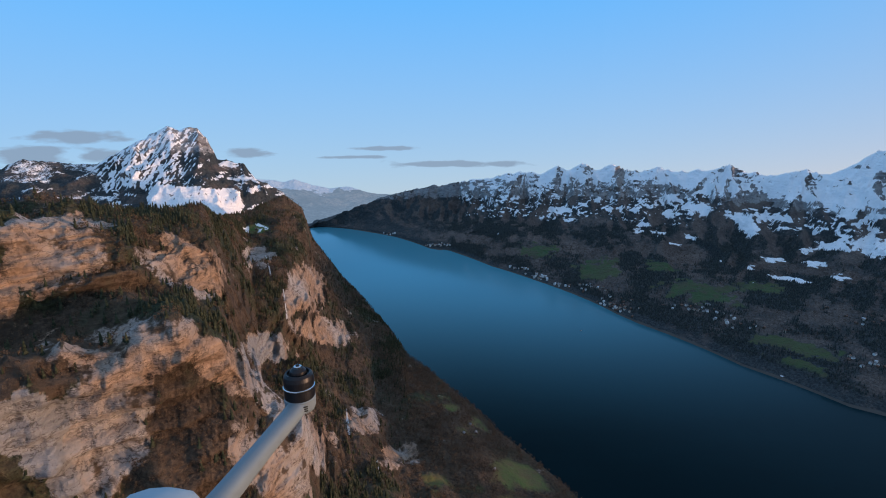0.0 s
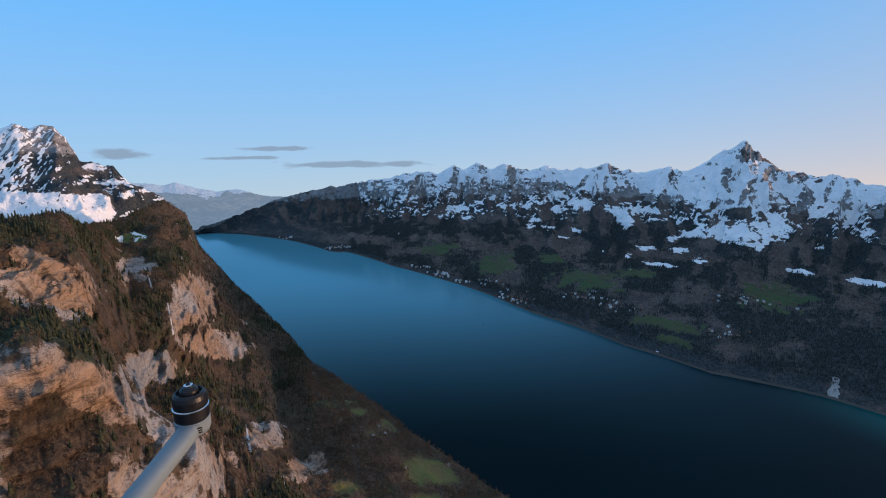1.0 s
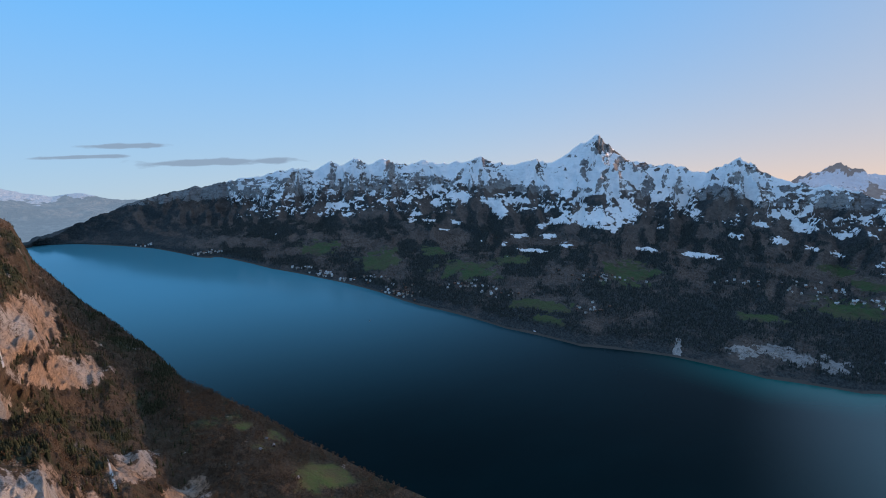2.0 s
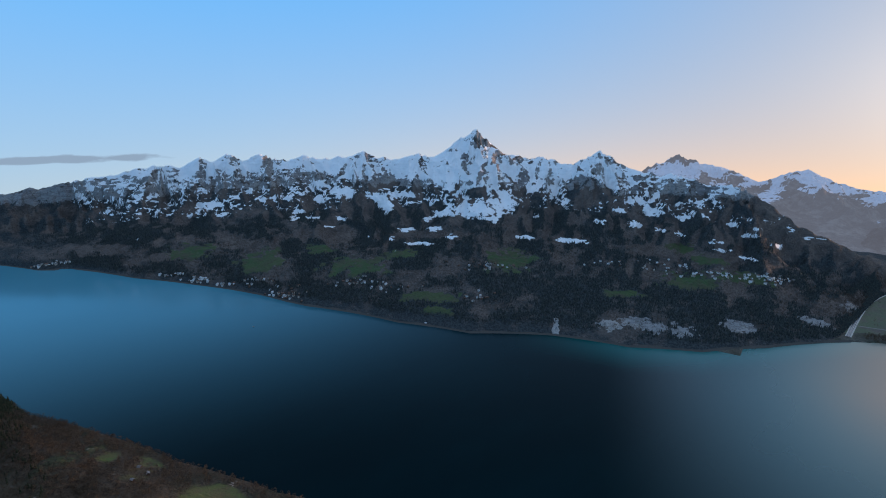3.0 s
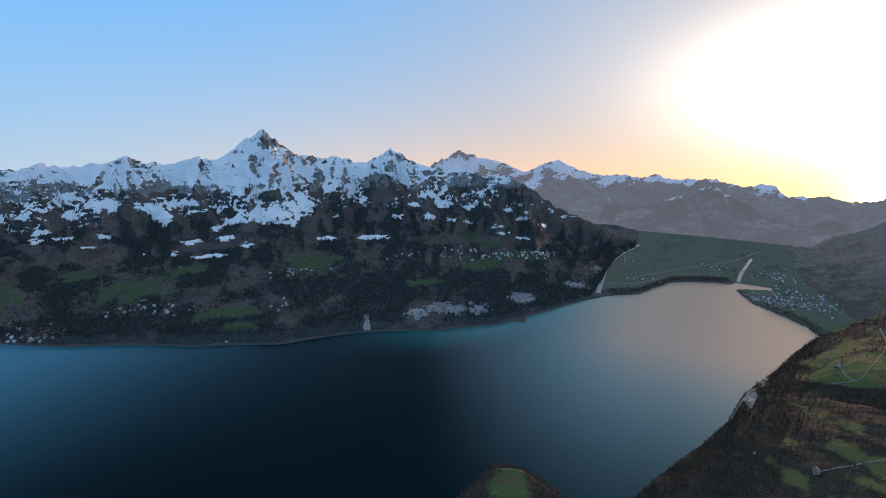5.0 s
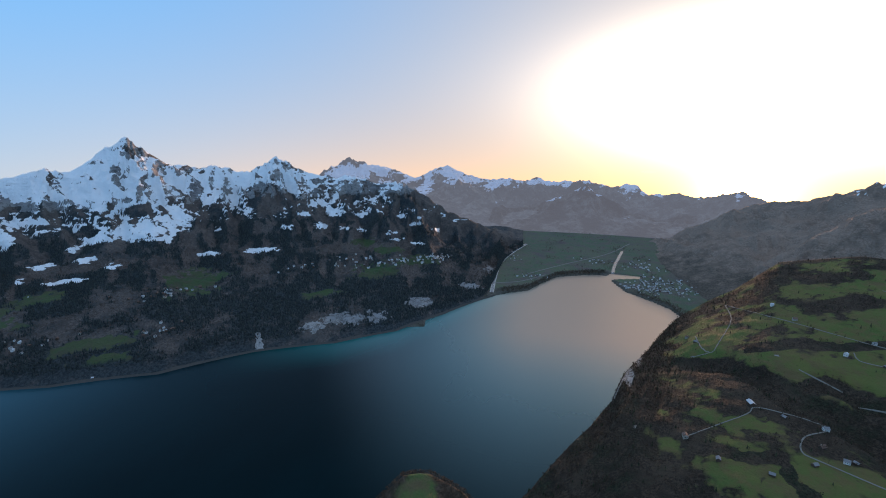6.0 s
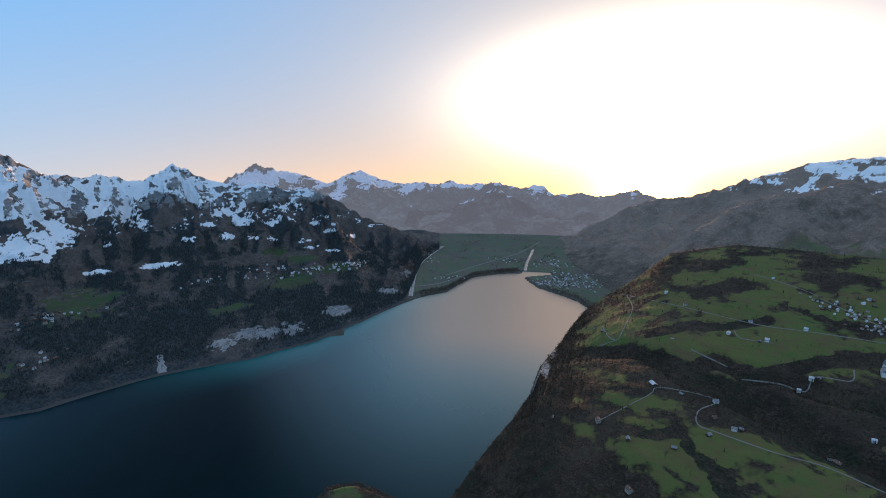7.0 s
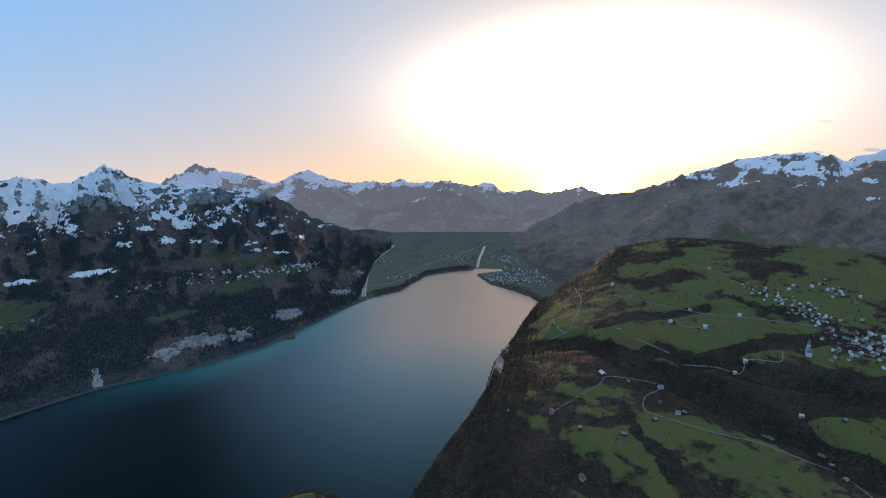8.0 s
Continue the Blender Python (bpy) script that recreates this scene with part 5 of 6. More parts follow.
FARMS = [
    house(7.5, 9.5, 5.0, 3.0, WALLS[0], ROOFS[0], "small white rendered house with a grey gabled roof and small windows"),
    house(8.5, 10.5, 5.4, 3.2, WALLS[1], ROOFS[1], "cream rendered house with a brown gabled roof and small windows"),
    house(8.0, 11.0, 4.6, 3.4, WALLS[2], ROOFS[1], "dark timber chalet with a brown gabled roof and small windows"),
    house(9.0, 9.0, 6.0, 2.6, WALLS[0], ROOFS[2], "white house with a pale sheet-metal roof and small windows"),
]
BARNS = [house(9, 14, 4.2, 2.6, WALLS[2], ROOFS[2], "long dark timber barn with a pale roof", "barn", False), house(7, 9, 3.6, 2.6, WALLS[2], ROOFS[0], "small dark timber hay barn", "barn", False)]
rng = random.Random(5)
used = set()


def settle(proto, p, turn, size=1.0, group="", label=""):
    if id(proto) in used:
        ob = copy_thing(proto, Matrix())
    else:
        used.add(id(proto))
        ob = proto
    ob.location, ob.rotation_euler, ob.scale = p, (0, 0, radians(turn)), (size, size, size)
    tagged(ob, label, group=group)
    return ob


def village(sheet, a, dip, wa, wd, count, group, size=1.0, lean=0.0):
    """Houses scattered round a bearing and dip; lean tilts the village along the slope."""
    spots = []
    for _ in range(count * 6):
        if len(spots) >= count:
            break
        u, v = rng.gauss(0, 0.5), rng.gauss(0, 0.5)
        p = sheet.spot(a + u * wa, dip + v * wd + lean * u)
        if p.z < 2.5 or any((p - q).length < 9 * size for q in spots):
            continue
        spots.append(p)
        settle(rng.choice((KINDS[0], KINDS[0], KINDS[1], KINDS[2], KINDS[2], KINDS[3])), p, rng.choice((20, 110)) + rng.gauss(0, 14), size * rng.uniform(0.8, 1.15), group)




def hamlet(name, label, sheet, spots, size):
    """Far houses joined into one: spots of (bearing, dip, spread in bearing, spread in dip, count)."""
    verts, faces, mats, kept = [], [], [], []
    for a, dip, wa, wd, count in spots:
        for _ in range(count):
            p = sheet.spot(a + rng.gauss(0, 0.5) * wa, dip + rng.gauss(0, 0.5) * wd)
            if p.z < 2.0 or any((p - q).length < 8 * size for q in kept):
                continue
            kept.append(p)
            s = size * rng.uniform(0.75, 1.25)
            w, d, h, g, o = 4 * s, 5.2 * s, 5 * s, 8 * s, 0.5 * s
            turn = Matrix.Rotation(radians(rng.choice((20, 110)) + rng.gauss(0, 14)), 4, "Z")
            wall, roof = rng.choice((0, 0, 0, 1, 2)), rng.choice((3, 3, 4, 5, 5))
            b = len(verts)
            for c in ((-w, -d, -3), (w, -d, -3), (w, d, -3), (-w, d, -3), (-w, -d, h), (w, -d, h), (w, d, h), (-w, d, h), (0, -d, g), (0, d, g)):
                verts.append(p + turn @ Vector(c))
            for f in ((0, 1, 5, 8, 4), (2, 3, 7, 9, 6), (1, 2, 6, 5), (3, 0, 4, 7)):
                faces.append(tuple(b + i for i in f))
                mats.append(wall)
            b = len(verts)
            for y in (-d - o, d + o):
                for c in ((-w - o, y, h - 0.6 * s), (0, y, g + 0.1), (w + o, y, h - 0.6 * s), (w + o, y, h - 0.2 * s), (0, y, g + 0.5 * s), (-w - o, y, h - 0.2 * s)):
                    verts.append(p + turn @ Vector(c))
            for i in range(6):
                faces.append((b + i, b + (i + 1) % 6, b + 6 + (i + 1) % 6, b + 6 + i))
                mats.append(roof)
            for f in ((0, 5, 4, 1), (1, 4, 3, 2)):
                faces += [tuple(b + i for i in f), tuple(b + 6 + i for i in reversed(f))]
                mats += [roof, roof]
    ob = raw(name, verts, faces, WALLS[0], label, "houses", "stuff")
    for mat in WALLS[1:] + ROOFS:
        ob.data.materials.append(mat)
    ob.data.polygons.foreach_set("material_index", mats)
    return ob

# villages on the far shore
for a, dip, wa, wd, n in ((17.3, -17.1, 1.6, 0.5, 9), (19.9, -19.0, 2.4, 0.7, 20), (29.2, -18.0, 4.0, 0.5, 14), (33, -19.0, 3.2, 0.4, 8),
                          (43.9, -16.5, 4.5, 0.6, 18), (43.4, -20.0, 3.0, 0.5, 9)):
    village(south, a, dip, wa, wd, int(n * 1.5), "houses on the far shore", 0.72)
hamlet("shore_hamlet", "small white houses scattered along the far shore", south, ((-0.9, -12.9, 2.4, 0.15, 26), (8.4, -15.5, 2.0, 0.2, 10), (10.9, -16.3, 2.2, 0.3, 30), (-6.5, -11.5, 2.5, 0.12, 12), (36.5, -23.2, 0.8, 0.1, 5), (13.4, -17.2, 1.4, 0.2, 8)), 0.75)
hamlet("hillside_hamlet", "pale houses scattered over the far hillside terrace", south, ((65.5, -15.5, 4.0, 0.5, 18), (71.5, -15.0, 5.0, 0.5, 60), (74.5, -14.6, 1.6, 0.3, 24), (58.6, -15.2, 3, 0.5, 10), (63.5, -14.6, 3.0, 0.5, 16)), 0.66)
# the small town at the head of the lake
hamlet("lakehead_town", "small grey and white town at the head of the lake", ground, ((99.6, -16.6, 3.4, 0.9, 170), (97.6, -14.6, 2.0, 0.8, 40), (94.5, -14.6, 4.0, 0.5, 12), (85.0, -16.6, 3.0, 0.3, 22), (92, -14.4, 2.0, 0.3, 10), (97.5, -17.0, 2.4, 0.4, 40), (83.0, -14.6, 1.0, 0.5, 8)), 0.52)
# the terrace village: a long street and a dense core
village(near, 127.0, -16.6, 5.0, 0.8, 104, "terrace village houses", 0.50, -1.5)
village(near, 133.4, -18.8, 3.4, 1.5, 120, "terrace village houses", 0.60, -0.4)
village(near, 129.6, -14.6, 2.8, 0.7, 26, "terrace village houses", 0.66)
village(near, 130.8, -20.5, 1.2, 0.6, 6, "terrace village houses", 0.66)
# huts in the lakeside meadows
for a, dip in ((3.4, -33.0), (4.1, -33.8), (6.6, -37.4), (2.6, -33.9)):
    settle(BARNS[1], near.spot(a, dip), rng.uniform(0, 180), 0.7, "huts by the lake")
settle(FARMS[2], near.spot(-21.2, -10.3), 40, 0.7, "", "dark timber hut in a clearing above the cliff")
# scattered farms
for a, dip in ((117.8, -28.9), (115.8, -28.4), (126.7, -29.1), (131.0, -29.2), (115.8, -26.8), (103.7, -31.0), (107.8, -36.9), (128.9, -26.3), (123.6, -22.6), (119.6, -20.0), (116.2, -20.0), (122.6, -18.3), (118.0, -18.5), (111.9, -17.8), (109.9, -16.8), (102.7, -21.4), (122.8, -23.9)):
    settle(rng.choice(FARMS), near.spot(a, dip), rng.uniform(0, 180), rng.uniform(0.65, 0.85), "farmhouses on the terrace")
for a, dip in ((118.5, -28.7), (126.1, -29.0), (131.8, -29.6), (133.0, -30.4), (112.4, -26.8), (107.2, -32.2), (112.2, -32.0), (103.6, -21.7), (115.5, -30.0), (132.2, -25.6), (124.2, -22.4), (119.0, -20.2)):
    settle(BARNS[1], near.spot(a, dip), rng.uniform(0, 180), rng.uniform(0.65, 0.85), "hay barns on the terrace")
settle(BARNS[0], near.spot(109.4, -26.4), 100, 0.95, "", "long dark timber barn with a pale sheet roof")

# the white church with its steeple
church = tagged(new("church"), "white church with a grey roof and a pointed steeple", "church")
bm = bmesh.new()
box(bm, 0, 0, 3, 9, 18, 12)
part("nave", bm, WALLS[0], church)
bm = bmesh.new()
v = [bm.verts.new(c) for c in ((-5, -9.6, 8.6), (5, -9.6, 8.6), (0, -9.6, 13.5), (-5, 9.6, 8.6), (5, 9.6, 8.6), (0, 9.6, 13.5))]
for f in ((0, 1, 2), (3, 5, 4), (0, 2, 5, 3), (1, 4, 5, 2), (0, 3, 4, 1)):
    bm.faces.new([v[i] for i in f])
part("roof", bm, ROOFS[0], church)
bm = bmesh.new()
box(bm, 0, -11.5, 7, 5, 5, 20)
tower = part("tower", bm, WALLS[0], church)
bm = bmesh.new()
turned(bm, ((3.6, 17), (1.2, 25), (0.05, 30)), Matrix.Translation((0, -11.5, 0)), 8)
part("spire", bm, ROOFS[0], tower)
for y in (-5, 0, 5):
    for sx in (-1, 1):
        bm = bmesh.new()
        box(bm, sx * 4.5, y, 5, 0.2, 1.4, 3.4)
        part("window", bm, PANE, church)
church.location, church.rotation_euler = near.spot(128.7, -20.7), (0, 0, radians(60))

# ---------------------------------------------------------------- roads, canal and shore
ROAD = plain("pale_gravel_road", (0.21, 0.195, 0.17), 0.9, vary=0.2, size=3.0)
# added banks whose pale colour carries the canal's bright sky reflection
BANK = plain("pale_glint_bank", (0.48, 0.45, 0.41), 0.85, vary=0.25, size=5.0)
CANAL = plain("canal_water", (0.05, 0.07, 0.08), 0.22, vary=0.2, size=30)
CANAL.node_tree.nodes["Principled BSDF"].inputs["IOR"].default_value = 2.6


def smooth_line(pts, steps=9):
    out = []
    for i in range(len(pts) - 1):
        p = [pts[max(0, min(len(pts) - 1, i + k))] for k in (-1, 0, 1, 2)]
        for s in range(steps):
            t = s / steps
            out.append(tuple(0.5 * (2 * b + (c - a) * t + (2 * a - 5 * b + 4 * c - d) * t * t + (3 * b - a - 3 * c + d) * t ** 3) for a, b, c, d in zip(*p)))
    return out + [pts[-1]]


def strip(name, sheet, line, width, material, label, lift=0.6, kind="structure"):
    """A road or canal laid on a sheet along bearings and dips, with sides that reach into the ground."""
    pts = [sheet.spot(a, d) for a, d in smooth_line(line)]
    verts, faces = [], []
    for i, p in enumerate(pts):
        d = (pts[min(i + 1, len(pts) - 1)] - pts[max(i - 1, 0)])
        d.z = 0
        s = Vector((d.y, -d.x, 0)).normalized() * width / 2
        for q in (p - s, p + s):
            b, dist = math.degrees(math.atan2(q.x, q.y)), math.hypot(q.x, q.y)
            zz = max(sheet.at(b, dist).z, p.z - 1.5) + lift
            verts += [(q.x, q.y, zz), (q.x, q.y, zz - 3)]
        if i:
            k = 4 * i
            faces += [(k - 4, k - 2, k + 2, k), (k - 3, k - 4, k, k + 1), (k - 2, k - 1, k + 3, k + 2)]
    return raw(name, verts, faces, material, label, "", kind)


ROADS = (((105.9, -17.5), (111.3, -18.0), (118.3, -18.6), (122.6, -18.4), (128.8, -18.0)),
         ((105.9, -17.5), (106.6, -18.9), (105.8, -21.2), (105.2, -22.4), (104.2, -22.1), (103.5, -21.1)),
         ((103.7, -31.0), (108.9, -27.6), (109.8, -26.6), (112.3, -26.4), (114.5, -26.4), (116.0, -26.7), (114.3, -27.9), (114.3, -29.2), (116.1, -29.5), (121.4, -29.8), (125.7, -29.6), (130.2, -29.9), (132.6, -30.0), (135.4, -31.0)),
         ((117.8, -24.1), (121.1, -23.7), (123.3, -23.8), (123.9, -22.3), (126.5, -21.9), (126.6, -20.9)),
         ((116.7, -19.6), (117.4, -20.2), (120.1, -20.1)), ((112.9, -22.2), (116.5, -23.2)), ((117.8, -13.8), (122.1, -14.7), (124.2, -15.5), (128.8, -17.0)), ((105.2, -22.4), (103.3, -23.3)))
for line in ROADS:
    strip("road", near, line, 2.0, ROAD, "narrow pale farm road winding over the meadows")
strip("river_canal", ground, ((80.7, -18.7), (81.3, -16.1), (82.3, -14.6), (84.6, -13.0)), 15, BANK, "river canal running into the lake, with added pale banks for its glint", 0.8)
strip("canal_water", ground, ((80.7, -18.7), (81.3, -16.1), (82.3, -14.6), (84.6, -13.0)), 9, CANAL, "bright straight canal water", 1.2)
strip("outlet_canal", ground, ((94.45, -15.95), (94.6, -14.9), (95.0, -13.9), (95.3, -13.2)), 13, CANAL, "bright outlet canal leaving the lake", 1.0)
strip("road", ground, ((84.6, -16.5), (88.7, -15.2), (93.5, -13.7), (96.0, -12.3)), 6, ROAD, "pale valley road across the fields", 0.8)
strip("road", ground, ((80.9, -17.6), (84, -17.3), (87, -16.4)), 6, ROAD, "pale valley road across the fields", 0.8)

# pale shingle along the far shore
verts, faces = [], []
for i, a in enumerate(span(-12, 81, 0.25)):
    n = float(fbm(np.array([a / 2.2]), np.array([0.3]), np.array([7.7]), 3)[0])
    w = 3 + 9 * max(0.0, n + 0.1)
    d0 = float(shore(a))
    for d, zz in ((d0 - 4, -1.0), (d0 - 1, 0.8), (d0 + w, 3.2 + 0.25 * w), (d0 + w + 6, 1.0)):
        verts.append((d * math.sin(radians(a)), d * math.cos(radians(a)), zz))
    if i:
        k = 4 * i
        faces += [(k - 4 + j, k - 3 + j, k + 1 + j, k + j) for j in range(3)]
raw("shingle_shore", verts, faces, plain("shore_shingle", (0.075, 0.068, 0.060), 0.9, vary=0.35, size=6.0), "narrow grey shingle shore and lakeside road", "", "structure")

# a small boat out on the lake
boat = tagged(new("boat"), "small white motor boat on the lake", "boat")
bm = bmesh.new()
prof = ((-3.0, 0.9, 0.9), (-1.0, 1.1, 0.9), (1.2, 1.0, 1.0), (3.2, 0.08, 1.25))
rows_ = [[bm.verts.new(c) for c in ((x, -w, h), (x, -w * 0.6, -0.2), (x, w * 0.6, -0.2), (x, w, h))] for x, w, h in prof]
for a, c in zip(rows_, rows_[1:]):
    for i in range(4):
        bm.faces.new((a[i], a[(i + 1) % 4], c[(i + 1) % 4], c[i]))
bm.faces.new(rows_[0]), bm.faces.new(rows_[-1][::-1])
part("hull", bm, WALLS[0], boat)
bm = bmesh.new()
box(bm, -0.6, 0, 1.5, 2.2, 1.5, 1.2, 0.15)
part("cabin", bm, PANE, boat, "dark glazed cabin")
boat.location, boat.rotation_euler = (423, 1423, 0.0), (0, 0, 0.6)

# ---------------------------------------------------------------- falls and the pale quarry
m = Nodes("falling_water")
n = m.noise(3.0, 5, 0.7, stretch=(3, 3, 0.25))
FALL = m.done(m.mix(n, (0.30, 0.30, 0.30), (0.72, 0.73, 0.73)), 0.6)


def waterfall(line, width, label):
    pts = [near.spot(a, d) for a, d in smooth_line(line, 8)]
    verts, faces = [], []
    for i, p in enumerate(pts):
        out = Vector((-p.x, -p.y, 0)).normalized()
        s = Vector((-out.y, out.x, 0)) * width * (0.5 + 0.35 * i / len(pts)) * rng.uniform(0.8, 1.2)
        for q, o in ((p - s, 0.4), (p - s * 0.4, 2.2), (p + s * 0.4, 2.0), (p + s, 0.4)):
            verts.append(q + out * o)
        if i:
            k = 4 * i
            faces += [(k - 4 + j, k - 3 + j, k + 1 + j, k + j) for j in range(3)]
    return raw("waterfall", verts, faces, FALL, label, "waterfall", smooth=True)


waterfall(((-18.9, -17.0), (-18.85, -18.6), (-18.8, -20.3)), 2.0, "thin white waterfall down a rock face")
waterfall(((-20.5, -13.1), (-20.25, -14.3), (-20.1, -15.4)), 2.0, "thin white waterfall between wooded ledges")
waterfall(((-12.6, -30.5), (-12.5, -31.8), (-12.3, -33.3)), 2.6, "white waterfall beside an orange rock face")
waterfall(((-9.0, -36.2), (-8.9, -36.9), (-8.6, -37.5)), 2.6, "short white waterfall into a dark pool")

verts, faces = [], []
for i, d in enumerate(np.linspace(-23.6, -21.8, 14)):
    u = i / 13
    for j in range(7):
        half = 0.36 * (1 - u) ** 0.7 + 0.10
        p = south.spot(52.9 + half * (j / 3 - 1) + 0.16 * rng.uniform(-1, 1), d)
        verts.append(p * (1 - (2.0 + rng.uniform(0, 3.0)) / p.length) + Vector((0, 0, 1.5)))
    if i:
        k = 7 * i
        faces += [(k - 7 + j, k - 6 + j, k + 1 + j, k + j) for j in range(6)]
raw("scree_cone", verts, faces, plain("white_scree", (0.27, 0.26, 0.25), 0.9, vary=0.7, size=4), "pale white scree and quarry scar above the shore", "scree", smooth=True)

# ---------------------------------------------------------------- trees
m = Nodes("conifer_needles")
oi = m.n.new("ShaderNodeNewGeometry").outputs["Random Per Island"]
FIR = m.done(m.mix(oi, (0.018, 0.024, 0.013), (0.058, 0.062, 0.034)), 0.9, 0, 0.15)
m = Nodes("bare_twigs")
oi = m.n.new("ShaderNodeNewGeometry").outputs["Random Per Island"]
TWIG = m.done(m.mix(oi, (0.042, 0.031, 0.022), (0.140, 0.098, 0.066)), 0.95, 0, 0.1)
m = Nodes("dark_bare_twigs")
oi = m.n.new("ShaderNodeNewGeometry").outputs["Random Per Island"]
DARK_TWIG = m.done(m.mix(oi, (0.026, 0.019, 0.014), (0.092, 0.062, 0.042)), 0.95, 0, 0.1)
BARK = plain("bark", (0.07, 0.05, 0.035), 0.95, vary=0.3, size=0.5)


def fir_shape(seed):
    """A fir 1 high: ragged skirts of boughs on a stem."""
    q = random.Random(seed)
    v, f = [], []
    for k in range(4):
        z0, z1, w = 0.10 + 0.21 * k, min(1.0, 0.46 + 0.20 * k), 0.21 * (1 - 0.21 * k)
        b = len(v)
        v.append((0, 0, z1))
        for i in range(7):
            a = 2 * math.pi * (i + q.uniform(-0.25, 0.25)) / 7
            w2 = w * q.uniform(0.65, 1.15)
            v.append((w2 * math.cos(a), w2 * math.sin(a), z0 + q.uniform(-0.04, 0.04)))
        f += [(b, b + 1 + i, b + 1 + (i + 1) % 7) for i in range(7)]
    return np.array(v), np.array(f)


def bare_shape(seed):
    """A leafless broadleaf 1 high: stem, limbs and sprays of twigs."""
    q = random.Random(seed)
    v, f = [], []

    def tri(a, b, c):
        k = len(v)
        v.extend((a, b, c))
        f.append((k, k + 1, k + 2))

    tri((-0.02, 0, 0), (0.02, 0, 0), (0, 0.01, 0.6))
    tri((0, -0.02, 0), (0, 0.02, 0), (0, 0, 0.6))
    for _ in range(26):
        a, e = q.uniform(0, 2 * math.pi), q.uniform(-0.5, 1.4)
        rr = 0.33 * q.uniform(0.5, 1.0)
        c = Vector((rr * math.cos(a) * math.cos(e), rr * math.sin(a) * math.cos(e), 0.60 + 0.38 * math.sin(e) * q.uniform(0.7, 1.05)))
        s = q.uniform(0.07, 0.14)
        p = [tuple(c + Vector((q.uniform(-s, s), q.uniform(-s, s), q.uniform(-s, s)))) for _ in range(3)]
        tri(*p)
    return np.array(v), np.array(f)


def stand(name, shapes, places, sizes, material, label):
    """Many trees joined into one stand."""
    vs, fs, n = [], [], 0
    turn = np.random.RandomState(len(places)).uniform(0, 2 * np.pi, len(places))
    for k, (v, f) in enumerate(shapes):
        sel = np.arange(len(places)) % len(shapes) == k
        p, s, a = places[sel], sizes[sel], turn[sel]
        c, sn = np.cos(a)[:, None], np.sin(a)[:, None]
        x = (v[None, :, 0] * c - v[None, :, 1] * sn) * s[:, None] + p[:, None, 0]
        y = (v[None, :, 0] * sn + v[None, :, 1] * c) * s[:, None] + p[:, None, 1]
        z = v[None, :, 2] * s[:, None] + p[:, None, 2] - 0.4
        vs.append(np.stack([x, y, z], -1).reshape(-1, 3))
        fs.append((f[None] + (np.arange(len(p)) * len(v))[:, None, None] + n).reshape(-1, 3))
        n += len(p) * len(v)
    v, f = np.concatenate(vs), np.concatenate(fs)
    me = bpy.data.meshes.new(name)
    me.vertices.add(len(v))
    me.vertices.foreach_set("co", v.astype(np.float32).ravel())
    me.loops.add(f.size)
    me.loops.foreach_set("vertex_index", f.astype(np.int32).ravel())
    me.polygons.add(len(f))
    me.polygons.foreach_set("loop_start", np.arange(0, f.size, 3, dtype=np.int32))
    me.update(calc_edges=True)
    me.materials.append(material)
    return tagged(new(name, me), label, "trees", kind="stuff")


FIRS, BARES = [fir_shape(k) for k in range(5)], [bare_shape(k) for k in range(6)]


def sow(sheet, weight, count, seed):
    """Places on a sheet, drawn by weight times the ground that each corner stands for."""
    q = np.random.RandomState(seed)
    area = np.gradient(sheet.x, axis=0) ** 2 + np.gradient(sheet.y, axis=0) ** 2
    area = np.sqrt(area) * np.hypot(np.gradient(sheet.r, axis=1), np.gradient(sheet.z, axis=1))
    w = np.clip(weight, 0, None) * area
    k = q.choice(w.size, size=count, p=(w / w.sum()).ravel())
    i, j = np.unravel_index(k, w.shape)
    i2, j2 = np.clip(i + 1, 0, w.shape[0] - 1), np.clip(j + 1, 0, w.shape[1] - 1)
    u, v = q.uniform(0, 1, count), q.uniform(0, 1, count)

    def blend(g):
        return g[i, j] * (1 - u) * (1 - v) + g[i2, j] * u * (1 - v) + g[i, j2] * (1 - u) * v + g[i2, j2] * u * v

    return np.stack([blend(sheet.x), blend(sheet.y), blend(sheet.z)], -1), q


cov, lev = near.cover, near.slope()
A, Tt = near.azs[:, None] + 0 * near.r, t
seen = step(-46, -44, A) * step(1.2, 1.6, Tt) * step(7.15, 7.0, Tt)
bare_rock = step(0.60, 0.45, cov[..., 2])
gap = 0.35 + step(0.0, 0.25, fbm(near.x / 60, near.y / 60, near.z / 60, 3, seed=61))
green = (0.15 + step(0.35, 0.62, cov[..., 3])) * bare_rock * step(0.22, 0.4, lev) * step(0.5, 0.3, cov[..., 1]) * seen * gap
brown = (0.15 + step(0.65, 0.40, cov[..., 3])) * bare_rock * step(0.18, 0.34, lev) * step(0.5, 0.3, cov[..., 1]) * seen
cliffside, terrace_side = step(-4, -6, A), step(85, 87, A) * step(140, 138, A)
p, q = sow(near, green * cliffside, 9500, 1)
stand("cliff_fir_forest", FIRS, p, q.uniform(5, 13, len(p)), FIR, "dark fir forest on the ledges of the cliff")
p, q = sow(near, brown * cliffside, 15000, 2)
stand("cliff_bare_woods", BARES, p, q.uniform(4, 9, len(p)), TWIG, "leafless brown woods on the cliff slopes")
p, q = sow(near, brown * step(-6, -4, A) * step(22, 18, A) + brown * step(58, 62, A) * step(84, 80, A), 7000, 3)
stand("lakeside_bare_woods", BARES, p, q.uniform(5, 11, len(p)), TWIG, "leafless brown woods by the lake")
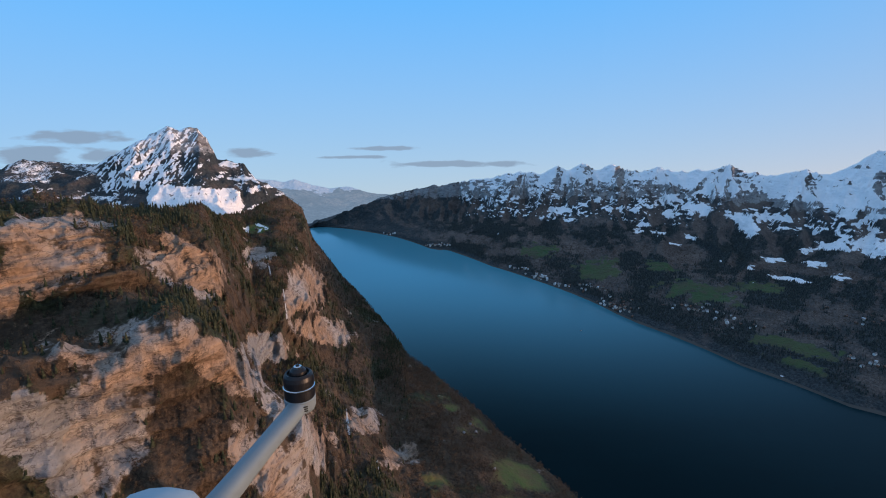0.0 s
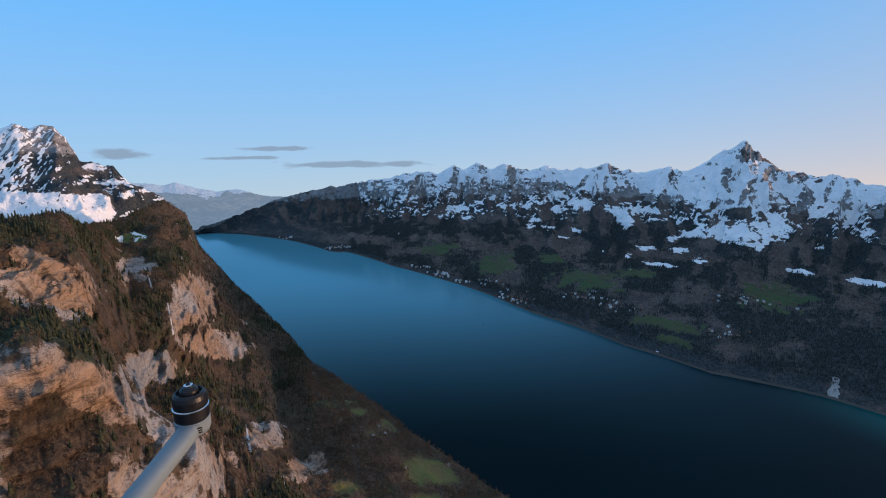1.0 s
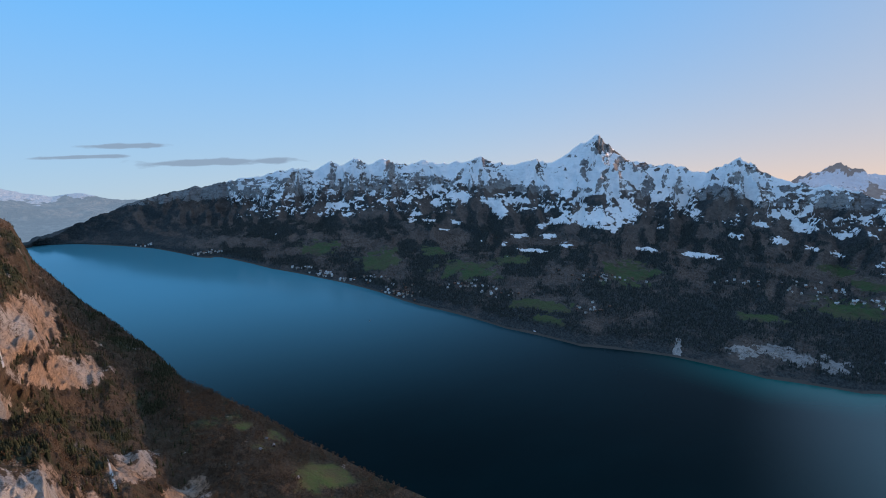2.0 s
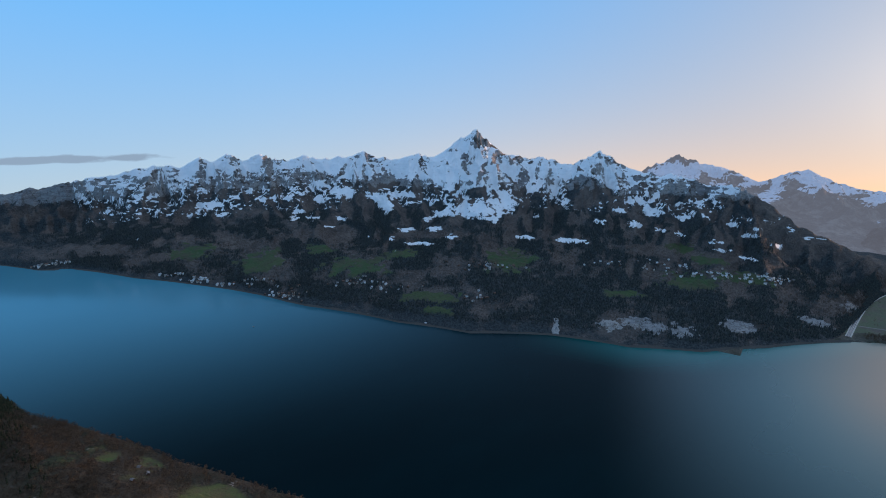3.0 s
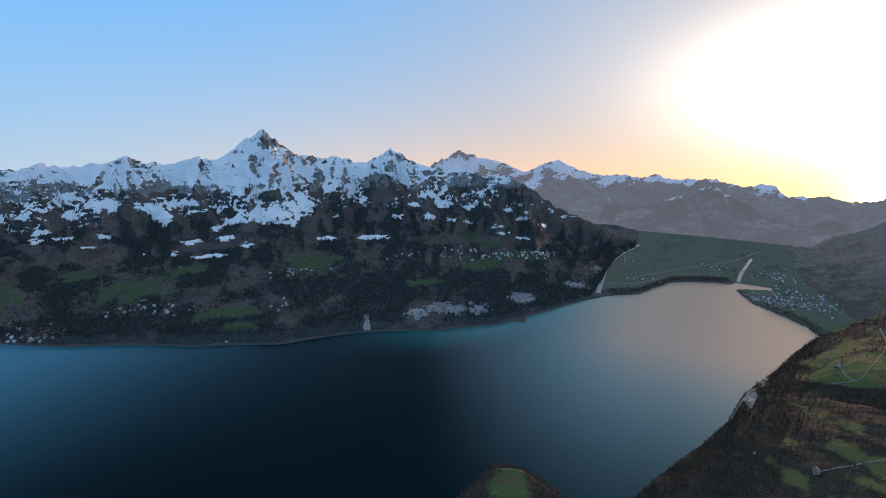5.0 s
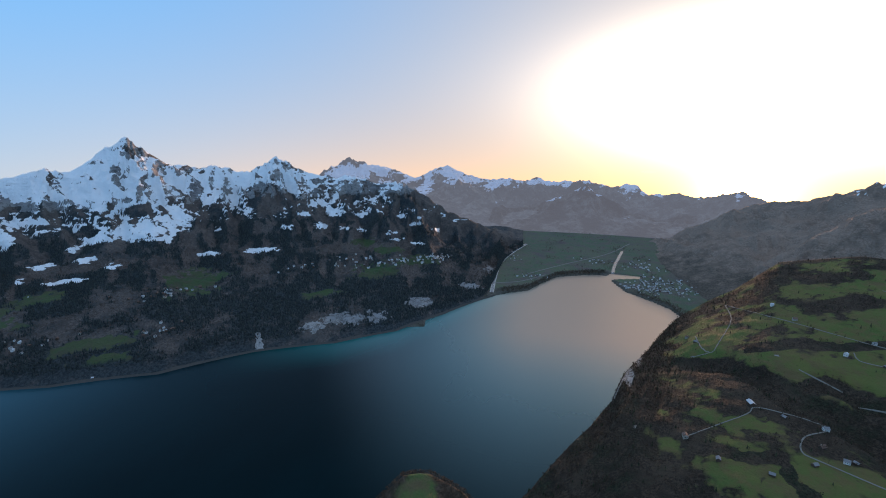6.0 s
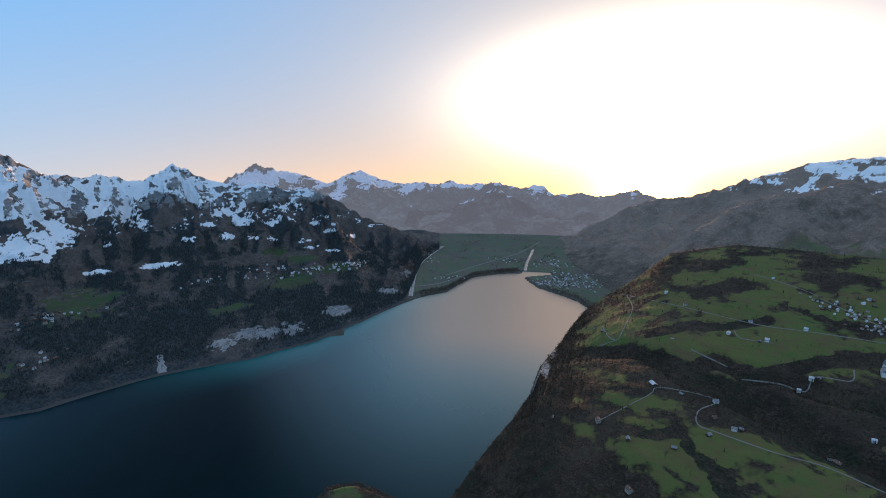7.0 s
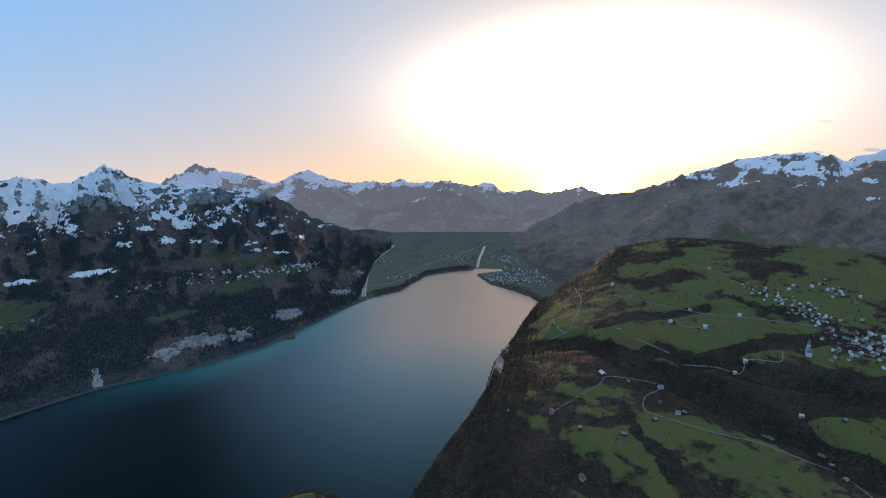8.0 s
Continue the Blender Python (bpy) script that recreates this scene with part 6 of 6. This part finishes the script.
woods = np.clip(brown + 1.5 * green * 0.5 + ravine[:, :brown.shape[1]] * seen, 0, 2) * terrace_side
p, q = sow(near, woods, 11000, 4)
stand("terrace_bare_woods", BARES, p, q.uniform(3.5, 8, len(p)), DARK_TWIG, "leafless brown woods in the ravines of the terrace")
p, q = sow(near, woods, 900, 5)
stand("terrace_fir_woods", FIRS, p, q.uniform(4, 8.5, len(p)), FIR, "scattered dark firs among the terrace woods")

# the wooded strip round the head of the lake
ga = ground.azs[:, None] + 0 * ground.r
gd = ground.r - shore(ga)
belt = step(4, 10, gd) * step(70, 50, gd) * (step(81.6, 82.2, ga) * step(94, 93, ga) + 0.6 * step(96.5, 98, ga) * step(106, 104, ga))
belt = belt + 0.12 * step(70, 90, gd) * step(900, 700, gd) * step(81, 84, ga) * step(106, 104, ga) * step(0.1, 0.3, fbm(ground.x / 90, ground.y / 90, 0 * gd, 3, seed=71))
p, q = sow(ground, belt, 2200, 8)
stand("valley_woods", BARES, p, q.uniform(5, 11, len(p)), TWIG, "brown wooded strip at the head of the lake")

# firs and bare crowns over the far hillside
def small_fir(seed):
    """A far fir 1 high: two ragged skirts."""
    q = random.Random(seed)
    v, f = [], []
    for z0, z1, w in ((0.0, 0.66, 0.24), (0.38, 1.0, 0.15)):
        b = len(v)
        v.append((0, 0, z1))
        for i in range(5):
            a = 2 * math.pi * (i + q.uniform(-0.3, 0.3)) / 5
            w2 = w * q.uniform(0.7, 1.2)
            v.append((w2 * math.cos(a), w2 * math.sin(a), z0))
        f += [(b, b + 1 + i, b + 1 + (i + 1) % 5) for i in range(5)]
    return np.array(v), np.array(f)


# bluer than the near trees: haze put into needle and twig colours
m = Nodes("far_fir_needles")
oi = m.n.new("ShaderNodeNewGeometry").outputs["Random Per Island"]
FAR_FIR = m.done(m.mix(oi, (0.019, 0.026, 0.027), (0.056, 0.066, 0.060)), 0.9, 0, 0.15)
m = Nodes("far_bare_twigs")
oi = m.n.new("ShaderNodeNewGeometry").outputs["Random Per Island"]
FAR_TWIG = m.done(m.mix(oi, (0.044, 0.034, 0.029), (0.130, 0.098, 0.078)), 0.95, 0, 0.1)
sdip_ = np.degrees(np.arctan2(south.z - EYE, south.r))
wooded = step(0.45, 0.25, south.cover[..., 1]) * step(0.5, 0.3, south.cover[..., 0]) * step(0.55, 0.4, south.cover[..., 2]) * step(-8.6, -10.5, sdip_) * step(0.02, 0.035, south.u) * step(0.8, 0.7, south.u) * step(-4, 4, south.azs)[:, None]
p, q = sow(south, wooded * step(0.42, 0.72, south.cover[..., 3]), 42000, 11)
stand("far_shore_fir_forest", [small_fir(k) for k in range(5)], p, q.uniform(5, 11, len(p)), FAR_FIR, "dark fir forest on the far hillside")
p, q = sow(south, wooded * (0.15 + step(0.75, 0.45, south.cover[..., 3])) * step(-11, -13, sdip_), 12000, 12)
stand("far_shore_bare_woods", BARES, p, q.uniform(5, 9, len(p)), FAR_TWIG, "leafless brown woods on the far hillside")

# single trees on the meadows
PROTO = []
for k in range(4):
    tree = tagged(new("tree"), "small leafless tree standing in the meadow" if k < 2 else "dark green fir standing in the meadow", "tree", "meadow trees")
    bm = bmesh.new()
    turned(bm, ((0.045, -0.1), (0.032, 0.25), (0.012, 0.7)), seg=6)
    part("trunk", bm, BARK, tree)
    v, f = (bare_shape(40 + k) if k < 2 else fir_shape(40 + k))
    raw("crown", v, [tuple(int(i) for i in g) for g in f], TWIG if k < 2 else FIR, parent=tree)
    PROTO.append(tree)
p, q = sow(near, step(0.5, 0.7, cov[..., 1]) * terrace_side * seen * step(2.2, 2.6, Tt), 150, 6)
for k, c in enumerate(p):
    s = q.uniform(5, 9)
    tree = PROTO[k % 4] if k < 4 else copy_thing(PROTO[k % 4], Matrix())
    tree.location, tree.scale, tree.rotation_euler = Vector(c), (s, s, s), (0, 0, q.uniform(0, 6))
